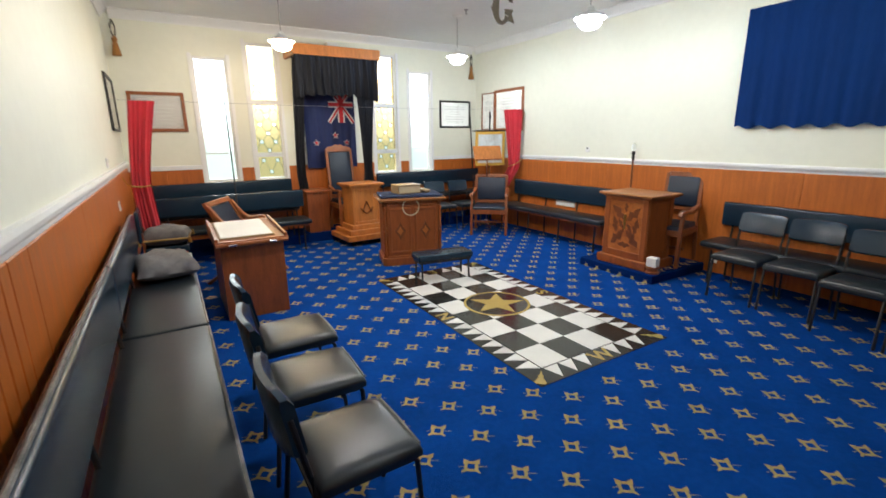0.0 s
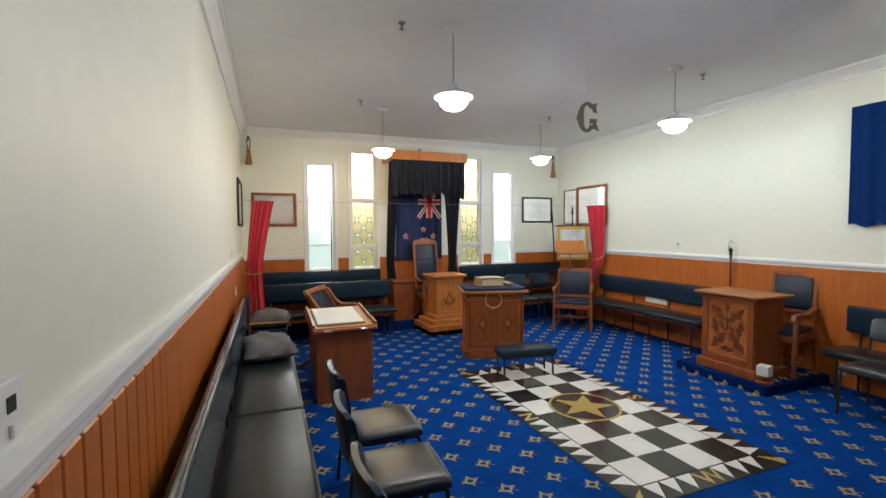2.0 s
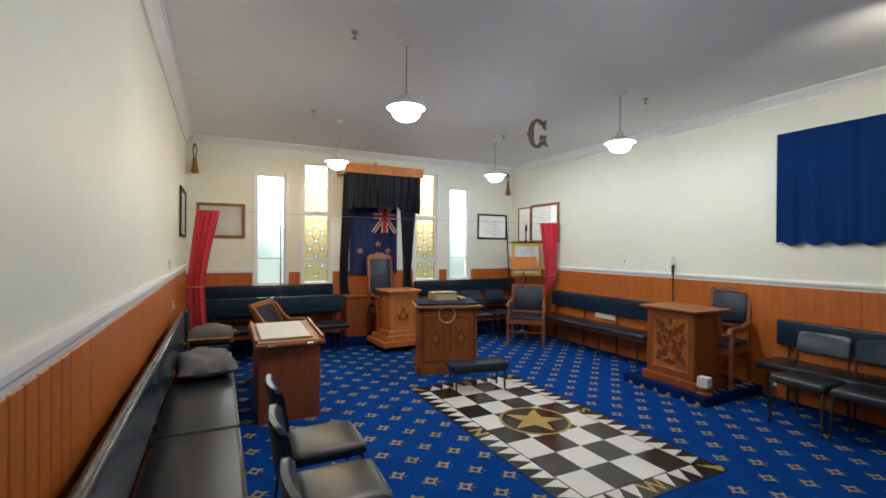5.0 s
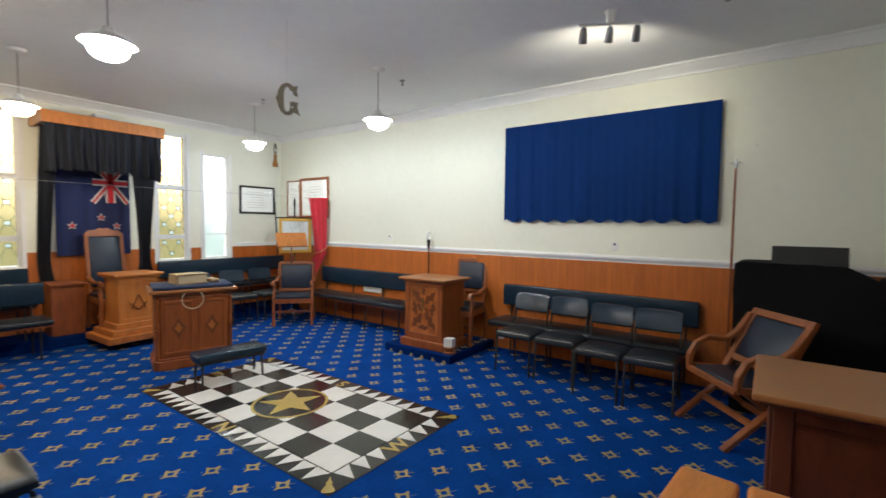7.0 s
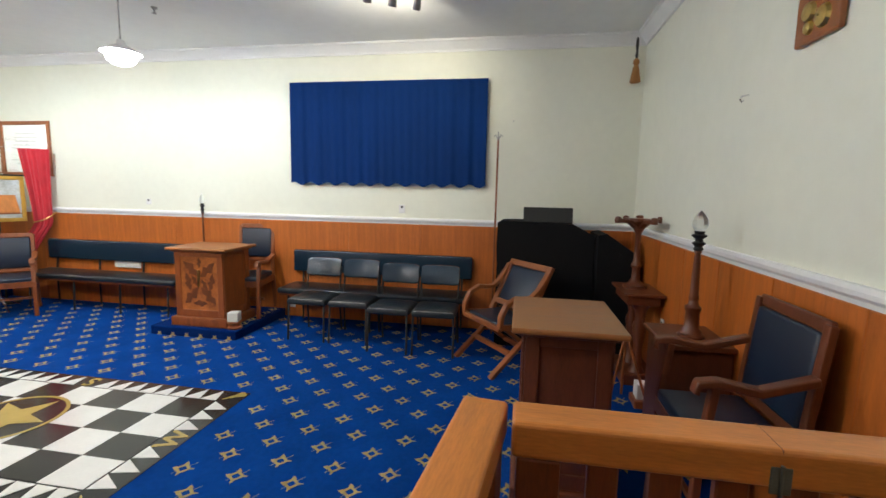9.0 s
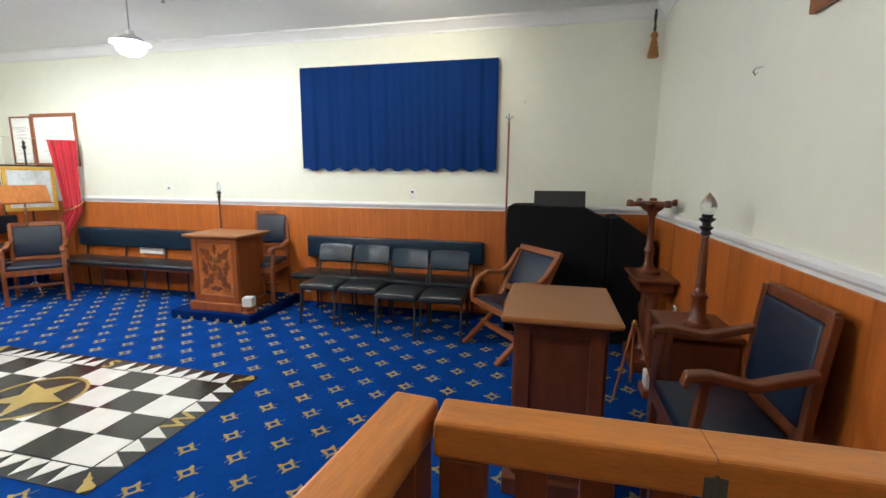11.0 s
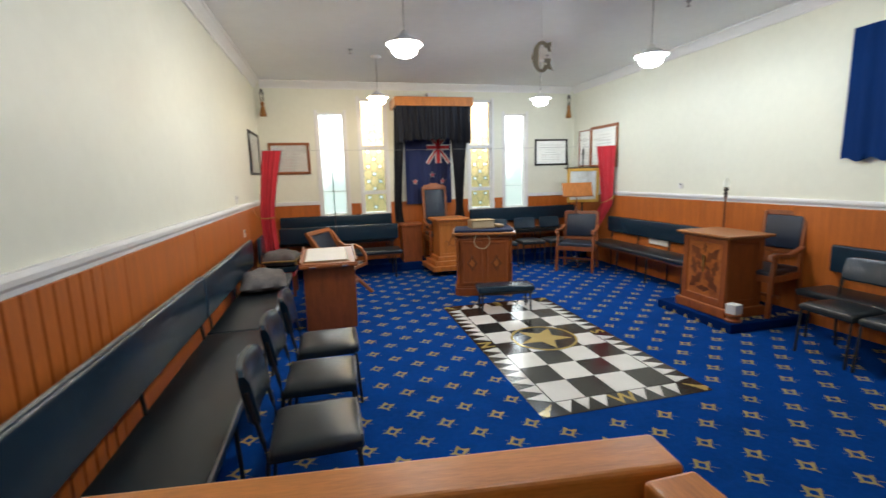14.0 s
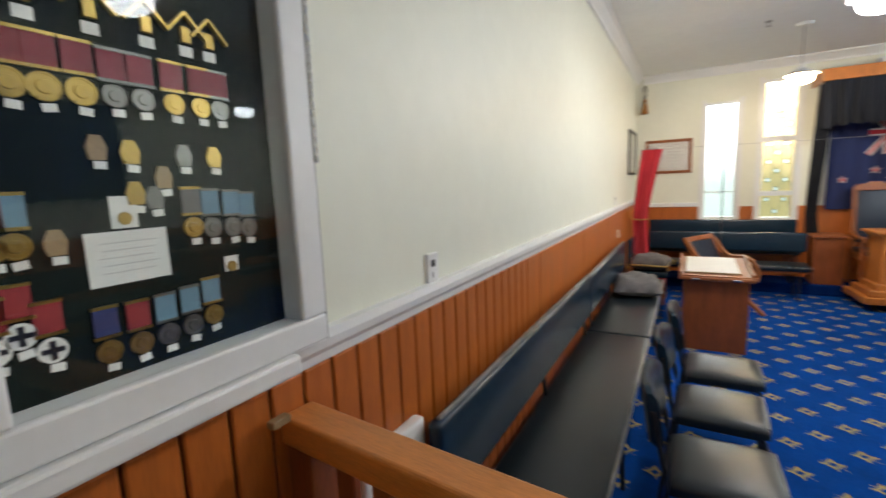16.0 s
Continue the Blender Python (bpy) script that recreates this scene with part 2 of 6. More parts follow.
def lathe(bm, prof, n=16, at=(0, 0, 0)):
    """A turned shape from (radius, height) pairs."""
    rings = [[bm.verts.new((at[0] + r * math.cos(2 * math.pi * k / n), at[1] + r * math.sin(2 * math.pi * k / n), at[2] + z)) for k in range(n)] for r, z in prof]
    for a, b in zip(rings, rings[1:]):
        for k in range(n):
            bm.faces.new((a[k], a[(k + 1) % n], b[(k + 1) % n], b[k]))
    bm.faces.new(rings[0][::-1]), bm.faces.new(rings[-1])
    return bm


def prism(bm, outline, lo, hi, axes="xy"):
    """A flat outline given thickness along the third axis."""
    def place(u, v, w):
        return {"xy": (u, v, w), "xz": (u, w, v), "yz": (w, u, v)}[axes]
    a = [bm.verts.new(place(u, v, lo)) for u, v in outline]
    b = [bm.verts.new(place(u, v, hi)) for u, v in outline]
    n = len(outline)
    bm.faces.new(a[::-1]), bm.faces.new(b)
    for k in range(n):
        bm.faces.new((a[k], a[(k + 1) % n], b[(k + 1) % n], b[k]))
    return bm


def drape(bm, x0, x1, z0, z1, y, depth, folds, nx=90, nz=14, thick=0.012, hem=0.0, flare=0.0, seed=1):
    """A hanging cloth with folds, in the xz plane, facing -y."""
    rnd = random.Random(seed)
    ph = [rnd.uniform(0, 6.28) for _ in range(4)]
    front, back = [], []
    for j in range(nz + 1):
        v = j / nz
        fr, bk = [], []
        for i in range(nx + 1):
            u = i / nx
            w = (0.75 + 0.45 * math.sin(7 * u + ph[3])) * math.sin(folds * 2 * math.pi * u + ph[0] + 0.8 * math.sin(5 * u + ph[1]) + 1.1 * math.sin(13 * u + ph[2])) + 0.45 * math.sin(folds * 4.3 * math.pi * u + ph[2] + v)
            dd = depth * w * (0.45 + 0.55 * (1 - v) + flare * (1 - v))
            x = x0 + (x1 - x0) * u
            z = z0 + (z1 - z0) * v + (hem * math.sin(folds * 2 * math.pi * u + ph[3]) if j == 0 else 0)
            fr.append(bm.verts.new((x, y - abs(depth) + dd, z)))
            bk.append(bm.verts.new((x, y - abs(depth) + dd + thick, z)))
        front.append(fr), back.append(bk)
    for j in range(nz):
        for i in range(nx):
            bm.faces.new((front[j][i], front[j][i + 1], front[j + 1][i + 1], front[j + 1][i]))
            bm.faces.new((back[j][i + 1], back[j][i], back[j + 1][i], back[j + 1][i + 1]))
    for j in range(nz):
        bm.faces.new((front[j][0], front[j + 1][0], back[j + 1][0], back[j][0]))
        bm.faces.new((front[j][nx], back[j][nx], back[j + 1][nx], front[j + 1][nx]))
    for i in range(nx):
        bm.faces.new((front[0][i], back[0][i], back[0][i + 1], front[0][i + 1]))
        bm.faces.new((front[nz][i], front[nz][i + 1], back[nz][i + 1], back[nz][i]))
    return bm

# ---- the room ----
TH = 0.18
setting(part("floor", boxed(N_X - TH, S_X + TH, W_Y - TH, E_Y + TH, -0.15, 0), CARPET), "royal blue fitted carpet")
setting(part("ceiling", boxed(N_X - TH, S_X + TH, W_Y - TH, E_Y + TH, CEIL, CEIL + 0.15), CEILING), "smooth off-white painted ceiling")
setting(part("wall_north", boxed(N_X - TH, N_X, W_Y - TH, E_Y + TH, 0, CEIL), WALL), "cream painted wall")
setting(part("wall_south", boxed(S_X, S_X + TH, W_Y - TH, E_Y + TH, 0, CEIL), WALL), "cream painted wall")
setting(part("wall_west", boxed(N_X, S_X, W_Y - TH, W_Y, 0, CEIL), WALL), "cream painted wall")
bm = bmesh.new()
edges = [N_X] + [v for w in WINDOWS for v in w[:2]] + [S_X]
for i in range(0, len(edges), 2):
    box(bm, edges[i], edges[i + 1], E_Y, E_Y + TH, 0, CEIL)
for x0, x1, z0, z1 in WINDOWS:
    box(bm, x0, x1, E_Y, E_Y + TH, 0, z0)
    box(bm, x0, x1, E_Y, E_Y + TH, z1, CEIL)
setting(part("wall_east", bm, WALL), "cream painted wall with four tall narrow windows")
DADO0, DADO1 = 1.225, 1.30


def rail_profile(name, prof, a, b, inward, mat, label):
    """A moulding of the profile (out, up) along a wall's foot line from a to b."""
    bm = bmesh.new()
    rows = [[bm.verts.new((p[0] + inward[0] * o, p[1] + inward[1] * o, z)) for o, z in prof] for p in (a, b)]
    n = len(prof)
    for k in range(n):
        bm.faces.new((rows[0][k], rows[0][(k + 1) % n], rows[1][(k + 1) % n], rows[1][k]))
    bm.faces.new(rows[0][::-1]), bm.faces.new(rows[1])
    return setting(part(name, bm, mat), label)


CORNICE = [(0, CEIL - 0.12), (0.02, CEIL - 0.12), (0.025, CEIL - 0.1), (0.05, CEIL - 0.07), (0.09, CEIL - 0.03), (0.11, CEIL - 0.025), (0.11, CEIL - 0.003), (0, CEIL - 0.003)]
DADO = [(0, DADO0), (0.014, DADO0), (0.018, DADO0 + 0.02), (0.032, DADO0 + 0.035), (0.036, DADO0 + 0.055), (0.03, DADO1), (0, DADO1)]
DADO_N = [(o, DADO0 + 0.035 + (z - DADO0) * 1.13) for o, z in DADO]
for nm, prof, lab in (("trim_cornice", CORNICE, "white moulded plaster cornice"), ("trim_dado", DADO, "white painted dado rail")):
    rail_profile(nm + "_north", DADO_N if "dado" in nm else prof, (N_X, W_Y), (N_X, E_Y), (1, 0), WHITE, lab)
    rail_profile(nm + "_south", prof, (S_X, W_Y), (S_X, E_Y), (-1, 0), WHITE, lab)
    rail_profile(nm + "_west", prof, (N_X + 0.04, W_Y), (S_X - 0.04, W_Y), (0, 1), WHITE, lab)
    if "cornice" in nm:
        rail_profile(nm + "_east", prof, (N_X + 0.1, E_Y), (S_X - 0.1, E_Y), (0, -1), WHITE, lab)

# ---- windows ----
def pierced(half, z0, z1, holes, q):
    """A sheet of glass with square openings for the clear quarries."""
    xs = sorted({-half, half} | {round(x + d, 5) for x, _ in holes for d in (-q, q)})
    zs = sorted({z0, z1} | {round(z + d, 5) for _, z in holes for d in (-q, q)})
    bm, pool = bmesh.new(), {}

    def corner(i, j, y):
        if (i, j, y) not in pool:
            pool[i, j, y] = bm.verts.new((xs[i], y, zs[j]))
        return pool[i, j, y]

    def solid(i, j):
        if not (0 <= i < len(xs) - 1 and 0 <= j < len(zs) - 1):
            return False
        mx, mz = (xs[i] + xs[i + 1]) / 2, (zs[j] + zs[j + 1]) / 2
        return not any(abs(mx - x) < q and abs(mz - z) < q for x, z in holes)

    for i in range(len(xs) - 1):
        for j in range(len(zs) - 1):
            if not solid(i, j):
                continue
            for y in (0.055, 0.061):
                bm.faces.new([corner(i, j, y), corner(i + 1, j, y), corner(i + 1, j + 1, y), corner(i, j + 1, y)])
            for di, dj, p, r in ((-1, 0, (0, 0), (0, 1)), (1, 0, (1, 0), (1, 1)), (0, -1, (0, 0), (1, 0)), (0, 1, (0, 1), (1, 1))):
                if not solid(i + di, j + dj):
                    u, v = (i + p[0], j + p[1]), (i + r[0], j + r[1])
                    bm.faces.new([corner(*u, 0.055), corner(*v, 0.055), corner(*v, 0.061), corner(*u, 0.061)])
    return bm


def window(index, x0, x1, z0, z1, leaded):
    """A tall narrow window in the east wall: white frame, sill, panes; leaded ones in three lights."""
    w = setting(new("window_%d" % index), "tall window of yellow leaded glass in white frame" if leaded else "tall narrow clear window in white frame")
    w.location = ((x0 + x1) / 2, E_Y, z0)
    hw, h = (x1 - x0) / 2, z1 - z0
    bm = bmesh.new()
    f = 0.03
    box(bm, -hw, -hw + f, 0.02, 0.1, 0, h), box(bm, hw - f, hw, 0.02, 0.1, 0, h)
    box(bm, -hw + f, hw - f, 0.02, 0.1, 0, f), box(bm, -hw + f, hw - f, 0.02, 0.1, h - f, h)
    cuts = [1.38 - z0, 2.18 - z0] if leaded else [1.42 - z0]
    for c in cuts:
        t = 0.035 if leaded else 0.012
        box(bm, -hw + f, hw - f, 0.03, 0.09, c - t, c + t)
    part("window_frame", bm, WHITE, w)
    arch = bmesh.new()
    for s in (-1, 1):
        box(arch, s * (hw + 0.025) - 0.025, s * (hw + 0.025) + 0.025, -0.014, 0, -0.02, h + 0.04, bevel=0.003)
    part("architrave", arch, WHITE, w)
    zs = [f] + cuts + [h - f]
    for a, b in zip(zs, zs[1:]):
        if not leaded:
            part("pane", boxed(-hw + f, hw - f, 0.055, 0.061, a + 0.01, b - 0.01), CLEAR, w).visible_shadow = False
            continue
        half, q = hw - f, 0.026
        rows = max(2, round((b - a) / 0.145))
        st = (b - a) / rows
        nodes = {(r, c): (c * half * 0.56, a + (r + 0.5) * st) for r in range(rows) for c in ((-1, 1) if (rows - 1 - r) % 2 == 0 else (0,))}
        pane = part("pane", pierced(half, a + 0.01, b - 0.01, nodes.values(), q), AMBER, w)
        pane.visible_shadow = False
        lead = bmesh.new()
        for (r, c), (cx, cz) in nodes.items():
            clear = part("clear_quarry", boxed(cx - q + 0.001, cx + q - 0.001, 0.055, 0.061, cz - q + 0.001, cz + q - 0.001), CLEAR, pane, "small clear glass square")
            clear.visible_shadow = False
            for ax, az, bx, bz in ((-1, -1, 1, -1), (1, -1, 1, 1), (1, 1, -1, 1), (-1, 1, -1, -1)):
                tube(lead, [(cx + ax * q, 0.051, cz + az * q), (cx + bx * q, 0.051, cz + bz * q)], 0.005, 5)
            for sx in (-1, 1):
                for sz in (-1, 1):
                    ex = cx + sx * half * 0.56 if abs(c + sx) < 2 else sx * half
                    run = abs(ex - cx)
                    ez = cz + sz * st * min(1, run / (half * 0.56))
                    if a < ez < b and (sz > 0 or abs(c + sx) == 2 or (r - 1, c + sx) not in nodes):
                        d = 1 - q / run if abs(c + sx) < 2 else 1
                        tube(lead, [(cx + sx * q, 0.051, cz + sz * q), (cx + (ex - cx) * d, 0.051, cz + (ez - cz) * d)], 0.0035, 5)
        part("lead_came", lead, BLACKMETAL, pane)
    return w


for i, (w0, w1, w2, w3) in enumerate(WINDOWS):
    window(i + 1, w0, w1, w2, w3, i in (1, 2))

# the bright overcast garden outside
bd = part("backdrop", boxed(-10, 17, E_Y + 9, E_Y + 9.1, -1, 12), DAYLIGHT)
setting(bd, "bright overcast sky outside the windows")
setting(part("ground", boxed(-40, 48, E_Y + TH, E_Y + 60, -0.6, -0.4), material("lawn", (0.06, 0.1, 0.035), 0.9, vary=0.4, scale=2)), "lawn outside the windows")

# ---- wainscot: boards and sheets between floor and dado rail ----
SHEETS = {"north": (N_X, 1), "south": (S_X, -1)}


def wainscot(side):
    bm = bmesh.new()
    x, d = SHEETS[side]
    box(bm, min(x, x + d * 0.006), max(x, x + d * 0.006), W_Y, E_Y, 0, DADO0 + (0.033 if side == "north" else 0))
    return setting(part("wainscot_" + side, bm, INLAY), "orange-brown varnished timber wainscot panelling")


PLANKS = {}


def plank(parent, length, along, at):
    """One wainscot board as a piece of its own; boards alike share one mesh."""
    key = (round(length, 3), along)
    g = 0.004 if length < 0.15 else 0.0009
    if key not in PLANKS:
        t = boxed(g, length - g, 0, 0.012, 0.0, DADO0 - 0.001, bevel=0.004, seg=1)
        if along == "n":
            t.transform(Matrix(((0, 1, 0, 0), (1, 0, 0, 0), (0, 0, 1, 0), (0, 0, 0, 1))))
        if along == "s":
            t.transform(Matrix(((0, -1, 0, 0), (1, 0, 0, 0), (0, 0, 1, 0), (0, 0, 0, 1))))
        if along == "e":
            t.transform(Matrix(((1, 0, 0, 0), (0, -1, 0, 0), (0, 0, 1, 0), (0, 0, 0, 1))))
        bmesh.ops.recalc_face_normals(t, faces=t.faces)
        me = bpy.data.meshes.new("plank")
        t.to_mesh(me)
        t.free()
        me.materials.append(PANEL)
        PLANKS[key] = me
    ob = new("plank", PLANKS[key])
    ob.parent, ob.location = parent, at
    return ob


north = wainscot("north")
y = W_Y
while y < E_Y - 0.01:
    step = 0.1 if y < 3.2 else (1.3 if y > 3.3 else 0.25)
    step = min(step, E_Y - y)
    plank(north, step, "n", (N_X + 0.006, y, 0)).scale.z = 1.028
    y += step
south = wainscot("south")
y = W_Y
k = 0
while y < E_Y - 0.01:
    step = min((1.2, 1.2, 0.9)[k % 3], E_Y - y)
    plank(south, step, "s", (S_X - 0.006, y, 0))
    y += step
    k += 1
west = setting(part("wainscot_west", boxed(N_X + 0.02, S_X - 0.02, W_Y, W_Y + 0.006, 0, DADO0), INLAY), "orange-brown varnished timber wainscot panelling")
x = N_X + 0.02
while x < S_X - 0.03:
    step = min(0.1 if x < 2.6 else 0.6, S_X - 0.02 - x)
    plank(west, step, "w", (x, W_Y + 0.006, 0))
    x += step
bm = bmesh.new()
segs = [(N_X + 0.02, WINDOWS[0][0] - 0.05), (WINDOWS[0][1] + 0.05, WINDOWS[1][0] - 0.05), (WINDOWS[1][1] + 0.05, WINDOWS[2][0] - 0.05), (WINDOWS[2][1] + 0.05, WINDOWS[3][0] - 0.05), (WINDOWS[3][1] + 0.05, S_X - 0.02)]
box(bm, N_X + 0.02, S_X - 0.02, E_Y - 0.006, E_Y, 0, 0.95)
for a, b in segs:
    box(bm, a, b, E_Y - 0.006, E_Y, 0.95, DADO0 - 0.03)
east = setting(part("wainscot_east", bm, PANEL), "orange-brown varnished timber wainscot panelling")
for a, b in (segs[0], segs[4]):
    n = 2
    for i in range(n):
        plank(east, (b - a) / n, "e", (a + i * (b - a) / n, E_Y - 0.006, -0.03))
    setting(part("trim_dado_east", boxed(a, b, E_Y - 0.03, E_Y, DADO0 - 0.03, DADO1 - 0.04, bevel=0.006), WHITE), "white painted dado rail")

# ---- carpet motifs ----
bm = bmesh.new()


def motif(bm, cx, cy, z=0.0015):
    """A woven square and compasses: a hollow lozenge with broad horns, thin legs and a fine spur."""
    def flat(*pts):
        bm.faces.new([bm.verts.new((cx + u, cy + v, z)) for u, v in pts])
    o, h = 0.047, 0.025
    ring = [(1, 0.12), (-0.12, 1), (-1, -0.12), (0.12, -1)]
    for (a, b), (c, d) in zip(ring, ring[1:] + ring[:1]):
        e, f = (a + c) * 0.54, (b + d) * 0.54
        flat((a * o, b * o), (e * o, f * o), (e * h, f * h), (a * h, b * h))
        flat((e * o, f * o), (c * o, d * o), (c * h, d * h), (e * h, f * h))
    flat((0.044, -0.012), (0.068, 0.018), (0.034, 0.022))
    flat((0.014, 0.040), (-0.002, 0.066), (-0.026, 0.032))
    flat((-0.042, 0.004), (-0.064, -0.002), (-0.065, -0.009), (-0.042, -0.014))
    flat((0.014, -0.042), (0.015, -0.064), (0.008, -0.065), (-0.002, -0.040))
    flat((0.030, -0.024), (0.068, -0.048), (0.069, -0.046), (0.032, -0.020))
    flat((-0.030, 0.022), (-0.056, 0.032), (-0.057, 0.030), (-0.032, 0.019))


DX, DY = 0.361, 0.3354
for i in range(-40, 60):
    for j in range(-30, 40):
        cx, cy = 3.562 + DX * (i / 2), 3.127 + DY * (j / 2)
        if (i + j) % 2 == 0 and N_X + 0.1 < cx < S_X - 0.1 and W_Y + 0.1 < cy < E_Y - 0.7 and not (3.05 < cx < 4.58 and 3.25 < cy < 6.13):
            motif(bm, cx, cy)
tagged(part("carpet_motifs", bm, GOLDYARN), "woven gold square and compass motifs on the blue carpet", "carpet pattern", kind="stuff")

# ---- mosaic floor sheet ----
MX0, MX1, MY0, MY1 = 3.115, 4.505, 3.315, 6.05
IX0, IX1, IY0, IY1 = 3.29, 4.33, 3.495, 5.87
mos = thing("mosaic_floor", "black and white chequered vinyl floor panel with gold star", "floor panel", pose(0, 0, 0))
part("backing_sheet", boxed(MX0, MX1, MY0, MY1, 0.0005, 0.005), BLACKTILE, mos)
cw, ch = (IX1 - IX0) / 4, (IY1 - IY0) / 8
t = boxed(-cw / 2 + 0.001, cw / 2 - 0.001, -ch / 2 + 0.001, ch / 2 - 0.001, 0, 0.003, bevel=0.0008, seg=1)
tile_me = {}
for nm, mat in (("white", WHITETILE), ("black", BLACKTILE)):
    me = bpy.data.meshes.new("tile")
    t.to_mesh(me)
    me.materials.append(mat)
    tile_me[nm] = me
t.free()
for i in range(4):
    for j in range(8):
        ob = new("tile", tile_me["white" if (i + j) % 2 == 0 else "black"])
        ob.parent, ob.location = mos, (IX0 + (i + 0.5) * cw, IY0 + (j + 0.5) * ch, 0.005)
tri = bmesh.new()
prism(tri, [(-0.064, 0), (0.064, 0), (0.026, 0.15)], 0, 0.003)
tri_me = bpy.data.meshes.new("dentil")
bmesh.ops.recalc_face_normals(tri, faces=tri.faces)
tri.to_mesh(tri_me)
tri.free()
tri_me.materials.append(WHITETILE)


def dentils(a, b, count, turn):
    for k in range(count):
        f = (k + 0.5) / count
        ob = new("dentil", tri_me)
        ob.parent = mos
        ob.matrix_basis = pose(a[0] + (b[0] - a[0]) * f, a[1] + (b[1] - a[1]) * f, 0.005, rz=turn)


cy, cx = (IY0 + IY1) / 2, (IX0 + IX1) / 2
g = 0.012
for y0, y1 in ((IY0, cy - 0.09), (cy + 0.09, IY1)):
    dentils((IX0 - g, y0), (IX0 - g, y1), 8, 90)
    dentils((IX1 + g, y1), (IX1 + g, y0), 8, -90)
for x0, x1 in ((IX0, cx - 0.09), (cx + 0.09, IX1)):
    dentils((x1, IY0 - g), (x0, IY0 - g), 3, 180)
    dentils((x0, IY1 + g), (x1, IY1 + g), 3, 0)


def lettering(name, text, size, m, mat, parent=None, depth=0.002, label="", bold=0.004):
    cu = bpy.data.curves.new(name, "FONT")
    cu.body, cu.size, cu.extrude, cu.align_x, cu.align_y, cu.offset = text, size, depth / 2, "CENTER", "CENTER", bold
    tmp = bpy.data.objects.new(name, cu)
    me = bpy.data.meshes.new_from_object(tmp)
    bpy.data.objects.remove(tmp)
    bpy.data.curves.remove(cu)
    me.name = name
    me.materials.clear()
    me.materials.append(mat)
    ob = new(name, me)
    ob.parent, ob.matrix_basis = parent, m
    return tagged(ob, label)


lettering("letter", "W", 0.19, pose(cx, MY0 + 0.08, 0.0065), GOLDPAINT, mos)
lettering("letter", "E", 0.19, pose(cx, MY1 - 0.08, 0.0065, rz=180), GOLDPAINT, mos)
lettering("letter", "N", 0.19, pose(MX0 + 0.08, cy, 0.0065, rz=-90), GOLDPAINT, mos)
lettering("letter", "S", 0.19, pose(MX1 - 0.08, cy, 0.0065, rz=90), GOLDPAINT, mos)
disc = bmesh.new()
prism(disc, [(cx + 0.33 * math.cos(a * math.pi / 32), cy + 0.33 * math.sin(a * math.pi / 32)) for a in range(64)], 0.008, 0.0095)
part("star_disc", disc, BLACKTILE, mos)
ring = bmesh.new()
for a in range(64):
    a0, a1 = a * math.pi / 32, (a + 1) * math.pi / 32
    prism(ring, [(cx + r * math.cos(q), cy + r * math.sin(q)) for r, q in ((0.305, a0), (0.33, a0), (0.33, a1), (0.305, a1))], 0.0095, 0.0115)
part("ring", ring, GOLDPAINT, mos, "gold circle")
star = bmesh.new()
prism(star, [(cx + r * math.cos(q), cy + r * math.sin(q)) for k in range(5) for r, q in ((0.285, -math.pi / 2 + k * 2 * math.pi / 5), (0.115, -math.pi / 2 + (k + 0.5) * 2 * math.pi / 5))], 0.0095, 0.0117)
part("star", star, GOLDPAINT, mos, "gold five-pointed star")
for px, py, a in ((MX0 + 0.07, MY0 + 0.08, 45), (MX1 - 0.07, MY0 + 0.08, 135), (MX0 + 0.07, MY1 - 0.08, -45), (MX1 - 0.07, MY1 - 0.08, -135)):
    ts = bmesh.new()
    prism(ts, [(0.1 * u, 0.1 * v) for u, v in ((-0.75, -0.3), (-0.55, -0.42), (-0.1, -0.25), (0.05, -0.15), (0.3, -0.22), (0.5, -0.1), (0.95, -0.04), (0.95, 0.04), (0.5, 0.1), (0.3, 0.22), (0.05, 0.15), (-0.1, 0.25), (-0.55, 0.42), (-0.75, 0.3))], 0, 0.002)
    ob = part("tassel", ts, GOLDPAINT, mos)
    ob.matrix_basis = pose(px, py, 0.0052, rz=a)

# ---- seats ----
def cushion(x0, x1, y0, y1, z0, z1, r=0.02, m=None):
    """An upholstered pad: rounded, slightly domed."""
    bm = boxed(x0, x1, y0, y1, z0, z1, bevel=r, seg=3)
    if m:
        bm.transform(m)
    return bm


